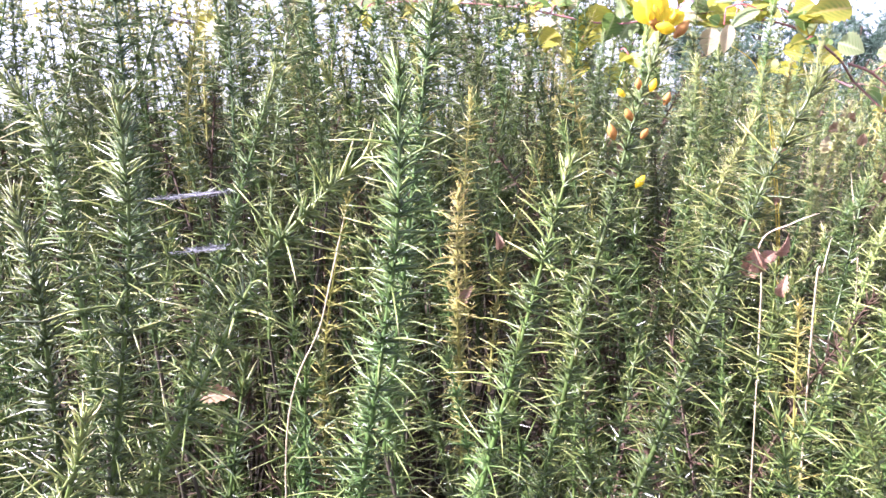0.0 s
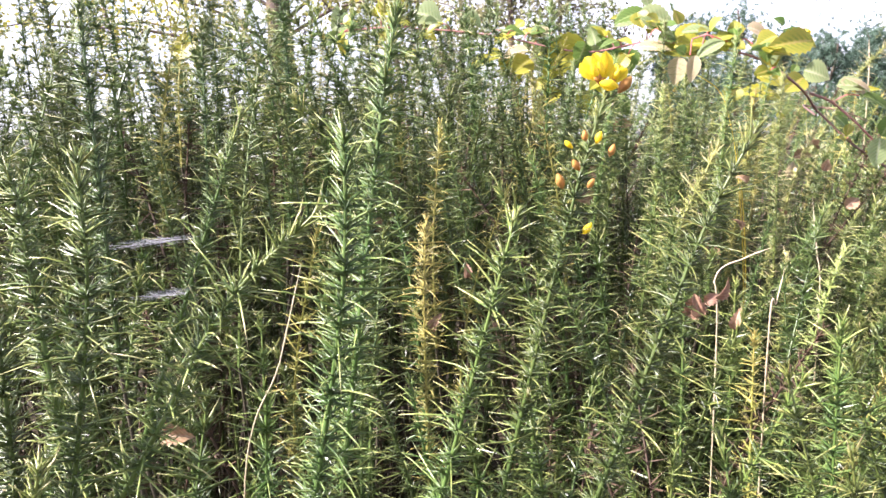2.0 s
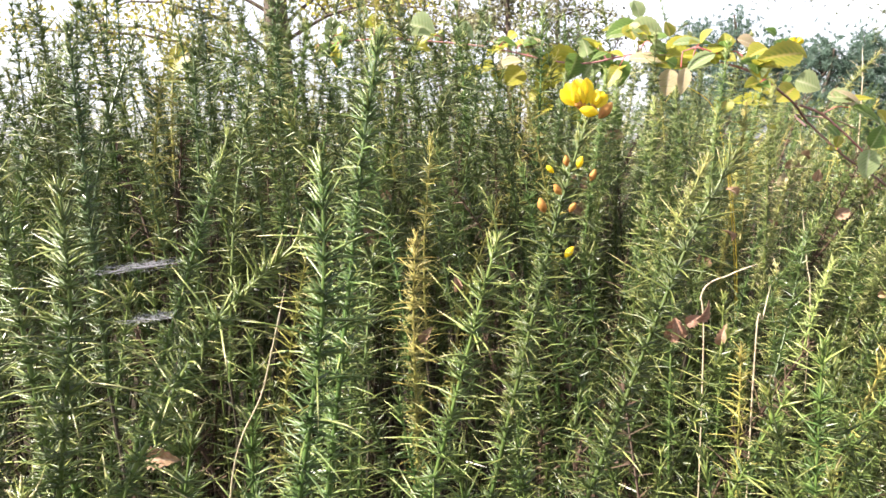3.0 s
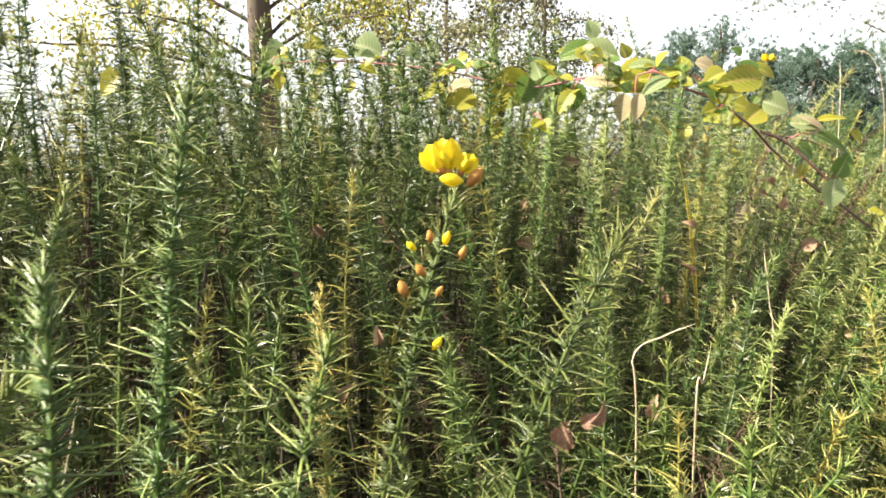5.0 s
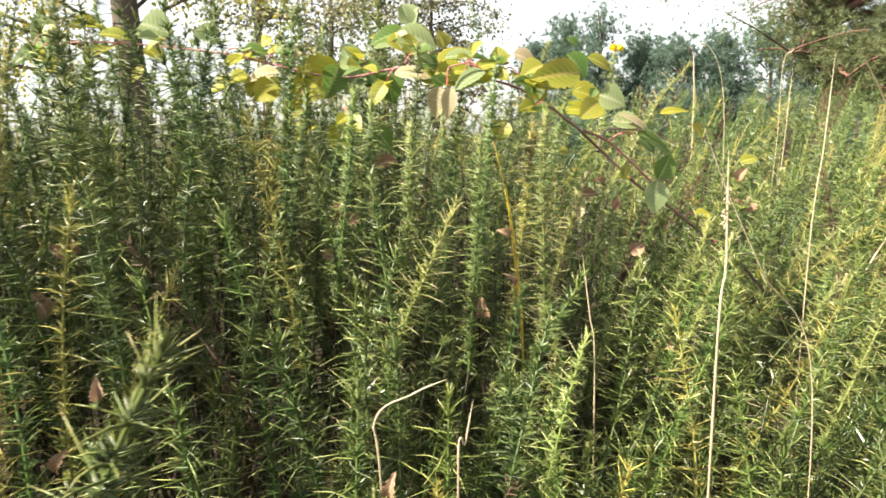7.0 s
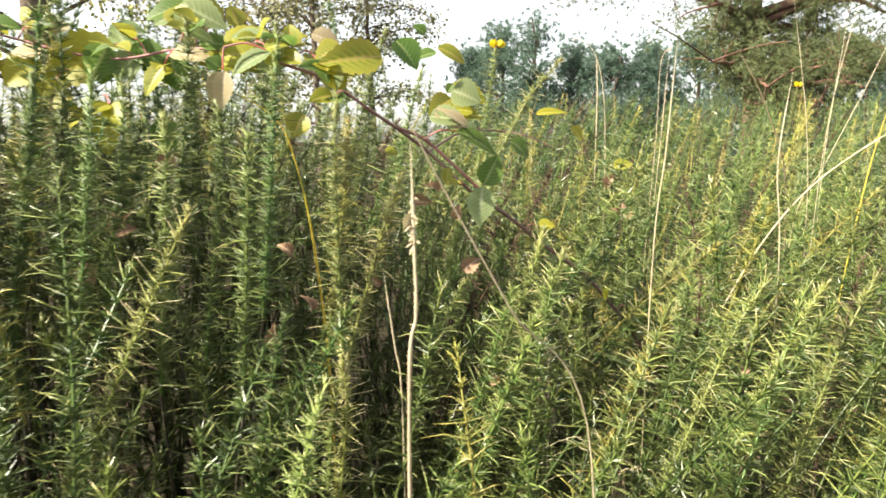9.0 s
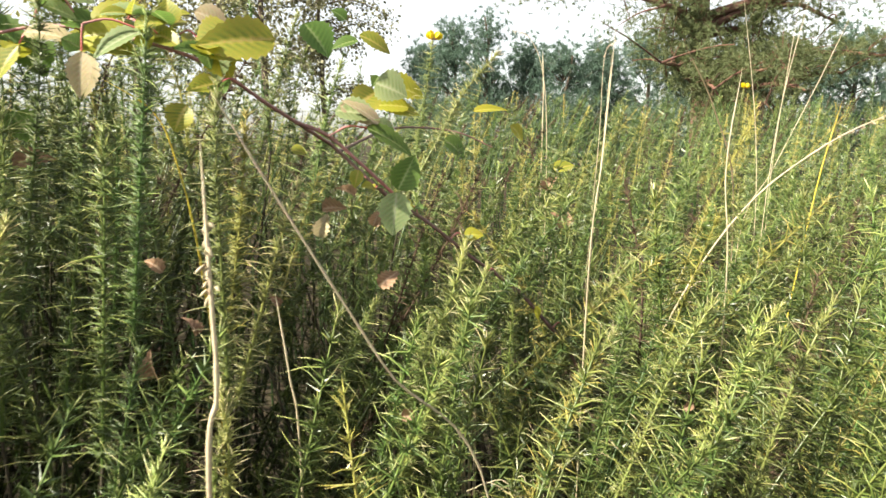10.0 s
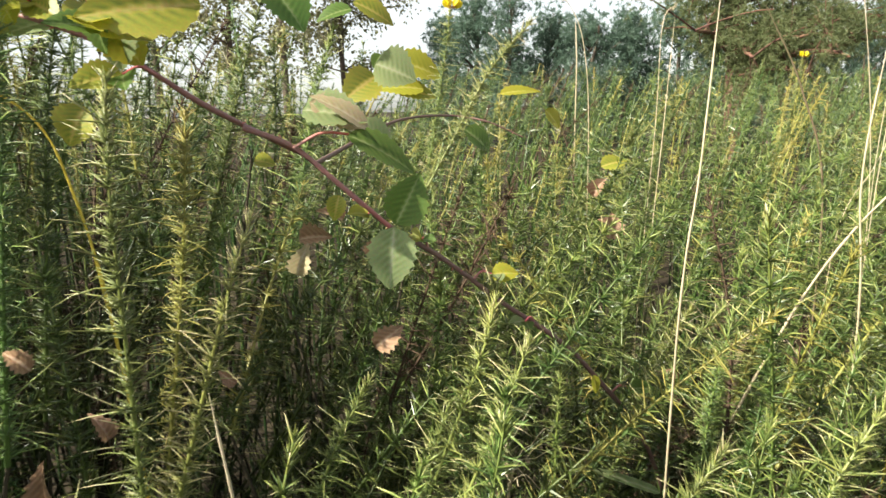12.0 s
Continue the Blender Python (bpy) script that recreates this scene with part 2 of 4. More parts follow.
def shoot_geo(line, gap, primaries, secondaries, steps, thick=1.0, long=1.0, gold=0.0, stem=0.0024):
    """One upright gorse shoot along a line from its foot to its tip: a ribbed green stem packed with short stiff thorns, and longer ones arching out."""
    geo = Geo()
    line = np.asarray(line, float)
    seg = np.linalg.norm(np.diff(line, axis=0), axis=1)
    run = np.concatenate([[0], np.cumsum(seg)])
    total = run[-1]
    s_line = run / total
    tube(geo, line, stem * thick * (1 - 0.66 * s_line), 5 if steps > 2 else 3, (0.22 + gold, 0.4 + gold))
    nodes = max(6, int(total / gap))
    # thorns stand in clumps of three nodes, with bare stem between
    s = ((np.arange(nodes) // 3) * 3 + 1 + rng.uniform(-1.15, 1.15, nodes)).clip(0, nodes - 1) / (nodes - 1)
    s = 0.02 + 0.97 * s
    at = np.stack([np.interp(s * total, run, line[:, k]) for k in range(3)], 1)
    axis = unit(np.stack([np.interp(s, s_line, g) for g in np.gradient(line, axis=0).T], 1))
    left = (1 - s) * total
    env = np.clip(0.42 + left / 0.08 * 0.58, 0, 1)
    young = np.clip(1 - left / 0.09, 0, 1)
    ref = unit(np.cross(axis, [0.3, 1.0, 0.1]))
    ref2 = np.cross(axis, ref)

    def around(angle):
        return np.cos(angle)[:, None] * ref + np.sin(angle)[:, None] * ref2

    # long thorns that arch out and bend down, their ends paling to straw
    for k in range(primaries):
        ang = np.arange(nodes) * 2.399 + k * 2 * np.pi / primaries + rng.normal(0, 0.35, nodes)
        climb = np.where(left < 0.035, rng.uniform(0.8, 2.2, nodes), rng.uniform(-0.05, 0.75, nodes))
        way = unit(around(ang) + axis * climb[:, None])
        far = rng.random(nodes) < 0.62
        size = long * env * np.where(far, rng.uniform(0.030, 0.054, nodes), rng.uniform(0.016, 0.028, nodes))
        low = rng.uniform(-0.1, 0.5, nodes) * np.clip(left / 0.08, 0.1, 1)
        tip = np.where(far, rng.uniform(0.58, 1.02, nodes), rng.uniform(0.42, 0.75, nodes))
        # dark root tone: shade close to the stem, put into the colour
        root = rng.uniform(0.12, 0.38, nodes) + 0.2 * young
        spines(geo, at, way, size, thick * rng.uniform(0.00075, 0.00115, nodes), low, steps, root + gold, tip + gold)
        # short side thorns along their lower half
        for j in range(max(1, secondaries // 4)):
            u = rng.uniform(0.12, 0.62, nodes)
            b = at + way * (size * u)[:, None]
            b[:, 2] -= low * size * u * u
            w = unit(way * 0.7 + axis * rng.uniform(0.0, 0.9, nodes)[:, None] + rng.normal(0, 0.55, (nodes, 3)))
            spines(geo, b, w, long * env * rng.uniform(0.005, 0.011, nodes), thick * rng.uniform(0.0006, 0.0009, nodes), rng.uniform(0, 0.2, nodes), 1 if steps > 2 else 0,
                   rng.uniform(0.1, 0.3, nodes) + gold, rng.uniform(0.3, 0.65, nodes) + gold)
    # the close coat of short stiff thorns round the stem
    for j in range(secondaries - primaries * max(1, secondaries // 4) // 2):
        ang = rng.uniform(0, 6.283, nodes)
        w = unit(around(ang) + axis * (rng.uniform(0.15, 1.1, nodes) + 1.0 * young)[:, None])
        # coat roots start near black, painting in shade deep inside the shoot
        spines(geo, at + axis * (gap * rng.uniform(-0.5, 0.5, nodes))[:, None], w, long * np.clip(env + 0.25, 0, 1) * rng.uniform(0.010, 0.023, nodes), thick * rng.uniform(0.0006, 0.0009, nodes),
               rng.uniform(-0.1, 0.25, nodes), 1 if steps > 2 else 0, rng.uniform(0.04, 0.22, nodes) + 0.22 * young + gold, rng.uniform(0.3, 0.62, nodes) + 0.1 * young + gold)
    return geo


# ---- ground ----
def rise(a, lo, hi):
    u = np.clip((a - lo) / (hi - lo), 0, 1)
    return u * u * (3 - 2 * u)


def ground_z(x, y):
    return 0.07 * np.clip(y - 2.0, 0, 8) * (1 - 0.4 * rise(x, -1, -8))


def canopy(x, y):
    """Height of the gorse tips over the plan: a tall bank ahead, a lower slope beside it that climbs away."""
    edge = np.minimum(0.14 + 0.8 * (y - 1.5), 1.02)
    bank = 0.43 * (1 / (1 + np.exp((x - edge) / 0.10))) * rise(y, 0.95, 1.5) * (1 - 0.6 * rise(y, 2.5, 3.3)) * (0.3 + 0.7 * rise(x, -1.7, -0.9))
    return 1.13 + 0.12 * rise(y, 0.9, 1.7) + bank + 0.075 * np.clip(y - 2.0, 0, 8) * (0.6 + 0.4 * rise(x - 0.4 - 0.2 * (y - 0.4), 0.0, 0.5))


gx = np.concatenate([np.linspace(-3000, -12, 10), np.linspace(-10, 14, 49), np.linspace(16, 3000, 10)])
gy = np.concatenate([np.linspace(-3000, -8, 10), np.linspace(-6, 20, 53), np.linspace(24, 3000, 12)])
X, Y = np.meshgrid(gx, gy, indexing="ij")
Z = ground_z(X, Y) + np.where((abs(X) < 15) & (abs(Y) < 22), rng.normal(0, 0.02, X.shape), 0)
ni, nj = len(gx), len(gy)
i, j = np.meshgrid(np.arange(ni - 1), np.arange(nj - 1), indexing="ij")
k = i * nj + j
gf = np.concatenate([np.stack([k, k + nj, k + nj + 1], -1).reshape(-1, 3), np.stack([k, k + nj + 1, k + 1], -1).reshape(-1, 3)])
ground = new("ground", mesh_of("ground", (np.stack([X, Y, Z], -1).reshape(-1, 3), gf, np.zeros(ni * nj)), EARTH))
tagged(ground, "dark peaty earth with litter under the gorse", "ground", kind="structure")


# ---- gorse bushes ----
bushes = []


def bush(x, y, label):
    ob = thing("gorse_bush", (x, y, float(ground_z(x, y))), label, "gorse bush", "gorse bushes of the thicket")
    bushes.append((ob, np.array([x, y])))
    return ob


GREEN_LABEL = "dense green gorse bush with upright thorny shoots"
for bx, by in ((-0.28, 0.62), (0.02, 0.66), (0.28, 0.86)):
    bush(bx, by, "grey-green gorse bush with long thorny shoots and yellow thorn tips")
for bx, by in ((-0.55, 1.35), (-0.1, 1.5), (0.35, 1.65), (0.6, 2.15), (-0.2, 2.2)):
    bush(bx, by, "tall dark green gorse bush with crowded upright shoots")
for bx, by in ((0.62, 1.2), (0.85, 1.7), (1.2, 1.55), (1.55, 1.35), (1.15, 2.2), (1.75, 1.95)):
    bush(bx, by, "sunlit yellow-green gorse bush with leaning thorny shoots")
for bx, by in ((-1.0, 1.75), (-0.9, 2.5), (-1.5, 2.9), (-0.2, 2.9), (0.45, 2.75), (1.0, 2.9), (1.6, 2.6), (2.2, 2.3), (2.2, 3.0), (2.8, 2.7), (3.2, 3.1)):
    bush(bx, by, "green gorse bush farther back in the thicket")


def nearest_bush(x, y):
    return min(bushes, key=lambda b: float(np.hypot(*(b[1] - (x, y)))))[0]


def woody_stem(owner, foot):
    """A bare brown stem from the bush's root up to a shoot's foot."""
    o = np.array(owner.location)
    root = np.array([o[0] + 0.25 * (foot[0] - o[0]), o[1] + 0.25 * (foot[1] - o[1]), o[2]])
    stray = rng.normal(0, 0.045, 3) * [1, 1, 0]
    mid = stray + np.array([0.7 * foot[0] + 0.3 * root[0], 0.7 * foot[1] + 0.3 * root[1], 0.55 * foot[2] + 0.45 * root[2]])
    g = Geo()
    tube(g, curve([root - o, mid - o, np.asarray(foot) - o], 7), np.linspace(0.006, 0.0022, 7), 4)
    part("woody_stem", g, WOOD, owner)


heroes = {}


def hero(name, tip, mid, low, mat=GORSE, gold=0.0, long=1.0, gap=0.0056, reach=0.16):
    """A shoot close to the walk, bent through three places, on its bush."""
    tip, mid, low = (np.array(p) for p in (tip, mid, low))
    foot = low + (low - mid) * (reach / np.linalg.norm(low - mid))
    line = curve([foot, low, mid, tip], 26)
    owner = nearest_bush(mid[0], mid[1])
    geo = shoot_geo(line - foot, gap, 2, 11, 3, thick=1.1, gold=gold + 0.02, long=1.1 * long, stem=0.0027)
    ob = part("shoot", geo, mat, owner)
    ob.location = Vector(foot) - owner.location
    woody_stem(owner, foot)
    heroes[name] = (ob, line - foot, foot)
    return ob


# gold: yellower shoots; on the brighter ones it also paints in sunlight
hero("left_front", (-0.161, 0.510, 1.338), (-0.164, 0.510, 1.241), (-0.193, 0.510, 1.080))
hero("left_back", (-0.309, 0.800, 1.488), (-0.308, 0.800, 1.383), (-0.306, 0.800, 1.253))
hero("tall", (0.032, 0.640, 1.446), (0.014, 0.640, 1.354), (-0.009, 0.640, 1.202))
hero("front", (0.012, 0.495, 1.344), (0.005, 0.495, 1.239), (-0.024, 0.495, 1.085))
hero("diagonal", (-0.010, 0.520, 1.295), (-0.078, 0.520, 1.231), (-0.140, 0.520, 1.131), gold=0.14)
hero("middle", (0.120, 0.610, 1.285), (0.093, 0.610, 1.190), (0.046, 0.610, 1.023))
hero("flowering", (0.202, 0.695, 1.378), (0.166, 0.695, 1.258), (0.101, 0.695, 0.990), long=0.8)
hero("leaning", (0.311, 0.650, 1.341), (0.268, 0.650, 1.253), (0.199, 0.650, 1.067))
hero("slim", (-0.154, 0.810, 1.371), (-0.185, 0.810, 1.290), (-0.237, 0.810, 1.155))
hero("golden", (0.013, 1.080, 1.229), (0.006, 1.080, 1.113), (0.005, 1.080, 0.976), GORSE_GOLD)
hero("edge_low", (-0.228, 0.500, 1.275), (-0.220, 0.500, 1.210), (-0.221, 0.500, 1.090))
hero("edge_high", (-0.311, 0.620, 1.358), (-0.280, 0.620, 1.316), (-0.273, 0.620, 1.232))
hero("small", (-0.168, 0.450, 1.154), (-0.176, 0.450, 1.126), (-0.184, 0.450, 1.105), gold=0.1, reach=0.1)
hero("slope_a", (0.537, 1.430, 1.320), (0.478, 1.430, 1.194), (0.388, 1.430, 1.005), gold=0.22)
hero("slope_c", (0.689, 1.260, 1.146), (0.662, 1.260, 1.059), (0.622, 1.260, 0.897), gold=0.18)
hero("bank_b", (0.637, 1.900, 1.611), (0.601, 1.900, 1.440), (0.575, 1.900, 1.225))
hero("bank_c", (0.859, 2.100, 1.635), (0.809, 2.100, 1.483), (0.757, 2.100, 1.298), gold=0.1)
hero("bank_d", (0.955, 2.200, 1.569), (0.919, 2.200, 1.452), (0.883, 2.200, 1.290), gold=0.08)
hero("bright", (0.828, 1.700, 1.333), (0.800, 1.700, 1.257), (0.771, 1.700, 1.161), gold=0.34)
hero("brown", (0.758, 1.850, 1.440), (0.741, 1.850, 1.272), (0.707, 1.850, 1.047), GORSE_GOLD)
hero("centre", (1.081, 1.600, 1.221), (1.052, 1.600, 1.148), (1.010, 1.600, 1.055), gold=0.26)
hero("centre_rear", (1.068, 1.670, 1.242), (1.050, 1.670, 1.178), (1.013, 1.670, 1.085), gold=0.2)
hero("upright", (1.172, 1.745, 1.143), (1.166, 1.745, 1.072), (1.161, 1.745, 0.943), gold=0.1)
hero("low_centre", (1.018, 1.686, 1.124), (0.999, 1.686, 1.054), (0.985, 1.686, 0.941), gold=0.2)
hero("low_left", (0.939, 1.700, 1.158), (0.900, 1.700, 1.088), (0.866, 1.700, 1.000), gold=0.14)
hero("low_tuft", (0.723, 1.620, 1.048), (0.702, 1.620, 0.963), (0.691, 1.620, 0.865), gold=0.2)
hero("dim_front", (0.601, 1.500, 1.001), (0.592, 1.500, 0.963), (0.586, 1.500, 0.917), gold=0.05)
hero("dim_side", (0.645, 1.450, 1.177), (0.636, 1.450, 1.148), (0.627, 1.450, 1.108), gold=0.0)
hero("slant", (1.388, 1.750, 1.186), (1.329, 1.750, 1.122), (1.266, 1.750, 1.024), gold=0.2)
hero("slant_rear", (1.468, 1.950, 1.124), (1.425, 1.950, 1.059), (1.376, 1.950, 0.980), gold=0.16)
hero("far_lean", (1.364, 2.400, 1.606), (1.273, 2.400, 1.504), (1.197, 2.400, 1.374), gold=0.25)
hero("right_a", (1.339, 1.450, 1.188), (1.289, 1.450, 1.110), (1.234, 1.450, 0.989), gold=0.2)
hero("right_b", (1.399, 1.400, 1.189), (1.344, 1.400, 1.108), (1.290, 1.400, 0.999), gold=0.2)
hero("right_c", (1.433, 1.350, 1.206), (1.389, 1.350, 1.121), (1.353, 1.350, 1.022), gold=0.2)
hero("right_d", (1.227, 1.500, 1.141), (1.151, 1.500, 1.029), (1.102, 1.500, 0.895), gold=0.22)
hero("right_e", (1.366, 1.700, 1.194), (1.341, 1.700, 1.071), (1.326, 1.700, 0.906), gold=0.16)
hero("low_b", (1.520, 1.900, 1.092), (1.489, 1.900, 0.977), (1.467, 1.900, 0.838), gold=0.18)
hero("low_c", (0.717, 1.550, 1.088), (0.721, 1.550, 0.999), (0.710, 1.550, 0.900), gold=0.28)
hero("brow_0", (0.302, 1.660, 1.501), (0.287, 1.660, 1.406), (0.257, 1.660, 1.242))
hero("brow_1", (0.328, 1.700, 1.487), (0.314, 1.700, 1.387), (0.299, 1.700, 1.214))
hero("brow_2", (0.385, 1.640, 1.504), (0.375, 1.640, 1.409), (0.352, 1.640, 1.246), gold=0.06)
hero("brow_3", (0.415, 1.680, 1.487), (0.408, 1.680, 1.387), (0.376, 1.680, 1.216))
hero("brow_4", (0.482, 1.620, 1.446), (0.478, 1.620, 1.350), (0.462, 1.620, 1.183), gold=0.12)
hero("brow_5", (0.548, 1.700, 1.469), (0.547, 1.700, 1.364), (0.522, 1.700, 1.185), gold=0.05)
hero("brow_6", (0.646, 1.660, 1.554), (0.635, 1.660, 1.454), (0.617, 1.660, 1.282))
hero("brow_7", (0.728, 1.620, 1.466), (0.721, 1.620, 1.366), (0.721, 1.620, 1.193), gold=0.2)
hero("brow_8", (0.600, 1.580, 1.412), (0.594, 1.580, 1.316), (0.581, 1.580, 1.151))
hero("brow_9", (0.507, 1.720, 1.592), (0.502, 1.720, 1.489), (0.476, 1.720, 1.313), gold=0.08)
hero("far_flower", (1.318, 2.909, 1.70), (1.30, 2.909, 1.57), (1.27, 2.909, 1.40), gold=0.2)
hero("farther_flower", (3.233, 3.937, 1.64), (3.21, 3.937, 1.5), (3.18, 3.937, 1.35), gold=0.2)

# crowded shoots behind and between them, built in a few kinds and set apart by turn, lean and size
def kinds(count, gap, prim, sec, steps, thick, lo, hi, gold=0.0, long=1.0):
    out = []
    for _ in range(count):
        ln = rng.uniform(lo, hi)
        bend = rng.uniform(-0.13, 0.13, 2)
        line = curve([(0, 0, 0), (bend[0] * 0.3, bend[1] * 0.3, ln * 0.5), (bend[0], bend[1], ln)], 12)
        out.append((shoot_geo(line, gap, prim, sec, steps, thick=thick, gold=gold, long=long * rng.uniform(0.88, 1.12)).arrays(), line[-1]))
    return out


MID = kinds(10, 0.0088, 2, 11, 2, 1.45, 0.46, 0.62, 0.0, 1.15)
# SUN kinds: same shoots, yellower, with sunlight put into their raised tone
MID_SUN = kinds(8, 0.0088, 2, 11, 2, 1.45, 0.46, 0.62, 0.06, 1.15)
BACK = kinds(7, 0.0100, 2, 10, 1, 1.5, 0.48, 0.62, 0.0, 1.2)
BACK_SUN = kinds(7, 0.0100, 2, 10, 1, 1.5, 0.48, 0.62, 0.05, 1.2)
MID_GOLD = kinds(4, 0.0096, 2, 8, 2, 1.3, 0.36, 0.5, 0.0, 1.1)
RING = kinds(6, 0.020, 2, 4, 0, 2.4, 0.55, 0.75, 0.0, 1.3)
# LOW: tone lowered slightly, shade painted into the inner growth
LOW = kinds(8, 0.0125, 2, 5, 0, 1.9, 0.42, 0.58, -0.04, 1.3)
FAR = kinds(8, 0.0125, 2, 5, 0, 2.2, 0.45, 0.6, 0.0, 1.2)
PATH_XY = np.array([e[:2] for _, e, _, _ in PATH])
HERO_XY = np.array([(o[2] + o[1][-1])[:2] for o in heroes.values()])


def hollow(x, y):
    """Gaps between the bushes, where hardly anything grows."""
    return 0.64 < x < 0.99 and 1.5 < y < 1.98 or -0.02 < x < 0.3 and 0.88 < y < 1.2


def clear_of_path(x, y):
    return np.hypot(PATH_XY[:, 0] - x, PATH_XY[:, 1] - y).min()


def scattered(y0, y1, gap, margin=0.15):
    """Jittered places over the part of the plan that opens from the walk."""
    out = []
    y = y0
    while y < y1:
        lo, hi = 0.06 - 0.74 * (y - 0.09) - margin, 0.75 + 1.04 * max(y - 0.59, 0.0) + margin
        x = lo
        while x < hi:
            out.append((x + rng.uniform(-0.5, 0.5) * gap, y + rng.uniform(-0.5, 0.5) * gap))
            x += gap
        y += gap
    return out


def pose_of(x, y, tip_z, tip_local, lean_more=0.0, spread=0.16):
    slope = float(rise(x, 0.15, 0.9))
    lean = np.array([0.36 * slope + 0.18 * float(rise(x, 0.95, 1.3) * (1 - rise(y, 1.75, 2.1))) + lean_more, 0.02]) + rng.normal(0, spread * (0.6 + 0.4 * slope), 2)
    q = Vector((lean[0], lean[1], 1)).to_track_quat("Z", "Y") @ Euler((0, 0, rng.uniform(0, 6.283))).to_quaternion()
    size = rng.uniform(0.85, 1.12)
    m = Matrix.LocRotScale(None, q, (size, size, size))
    t = m @ Vector(tip_local)
    return Matrix.Translation(Vector((x, y, tip_z)) - t) @ m


sorts = {"green": MID, "sunny": MID_SUN, "rear": BACK, "rear_sunny": BACK_SUN, "gold": MID_GOLD, "dead": MID_GOLD}
coat = {"gold": GORSE_GOLD, "dead": GORSE_DEAD}
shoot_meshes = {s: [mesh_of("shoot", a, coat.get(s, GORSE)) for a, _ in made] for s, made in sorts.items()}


def joined(geo, arrays, m):
    v, f, t = arrays
    a = np.array(m)
    geo.add(v @ a[:3, :3].T + a[:3, 3], f, np.clip(t + rng.normal(0.0, 0.07), 0, 1))


thicket = Geo()
spots = scattered(0.62, 1.25, 0.105) + scattered(1.25, 2.1, 0.098) + scattered(2.1, 3.3, 0.125)
for x, y in spots:
    top = float(canopy(x, y)) + rng.normal(0, 0.05) + (rng.uniform(0.02, 0.14) if rng.random() < 0.22 else 0)
    d = clear_of_path(x, y)
    if y < 0.95 and x < 0.5:
        top = min(top, 1.12 + 0.12 * (y - 0.6) / 0.35) - 0.03
    if d < 0.17 or (hollow(x, y) and rng.random() < 0.8):
        continue
    if y < 1.6 and x > 0.6:
        top = min(top, 1.2)
    if d < 0.32:
        top = min(top, 0.95 + 0.45 * d)
    if np.hypot(HERO_XY[:, 0] - x, HERO_XY[:, 1] - y).min() < 0.06:
        continue
    sort = rng.random()
    # to the right, shoots with sunlight painted into their tone
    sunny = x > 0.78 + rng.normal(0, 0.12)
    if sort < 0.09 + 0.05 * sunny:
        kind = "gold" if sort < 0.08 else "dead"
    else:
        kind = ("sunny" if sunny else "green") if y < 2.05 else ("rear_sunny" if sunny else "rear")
    k = int(rng.integers(len(sorts[kind])))
    m = pose_of(x, y, top, sorts[kind][k][1])
    foot = m.translation
    if min(clear_of_path(foot.x, foot.y), clear_of_path(0.5 * (x + foot.x), 0.5 * (y + foot.y))) < 0.13:
        continue
    owner = nearest_bush(x, y)
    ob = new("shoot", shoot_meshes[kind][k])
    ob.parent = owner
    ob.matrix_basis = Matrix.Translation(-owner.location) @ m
    woody_stem(owner, np.array(foot))

# low growth inside the bushes, some of its shade put into the colour
# dead twigs whose darkened brown also stands for shade in the gaps
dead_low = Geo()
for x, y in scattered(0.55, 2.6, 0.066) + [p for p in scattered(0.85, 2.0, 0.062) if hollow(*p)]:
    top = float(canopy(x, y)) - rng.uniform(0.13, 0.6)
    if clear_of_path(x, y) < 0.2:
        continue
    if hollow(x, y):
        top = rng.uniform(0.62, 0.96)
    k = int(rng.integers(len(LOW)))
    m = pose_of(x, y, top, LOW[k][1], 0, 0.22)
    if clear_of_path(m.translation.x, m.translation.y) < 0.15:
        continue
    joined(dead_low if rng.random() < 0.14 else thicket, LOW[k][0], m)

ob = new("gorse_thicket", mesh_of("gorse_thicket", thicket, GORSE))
tagged(ob, "short green gorse twigs low between the bushes, toned darker for shade", "gorse thicket", kind="stuff")
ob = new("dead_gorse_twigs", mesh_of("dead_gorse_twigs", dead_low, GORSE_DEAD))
tagged(ob, "brown dead thorny twigs low inside the gorse, darkened for shade", "dead twigs", kind="stuff")
# the heath that climbs away
heath, heath_gold, heath_dead = Geo(), Geo(), Geo()
for x, y in scattered(3.3, 5.2, 0.205, 0.3) + scattered(5.2, 9.5, 0.31, 0.5):
    top = float(canopy(x, y)) + rng.normal(0, 0.06) + (rng.uniform(0.05, 0.16) if rng.random() < 0.12 else 0)
    k = int(rng.integers(len(FAR)))
    size = 1.0 if y < 5.2 else 1.45
    m = pose_of(x, y, top, np.array(FAR[k][1]) * size) @ Matrix.Diagonal((size, size, size * 1.1, 1))
    pick = rng.random()
    joined(heath_gold if pick < 0.15 else heath_dead if pick < 0.24 else heath, FAR[k][0], m)
    b = np.array(m.translation)
    tube(heath, [b - [0, 0, b[2] - float(ground_z(x, y))], b + [0, 0, 0.01]], 0.006, 3, (0, 0.1))
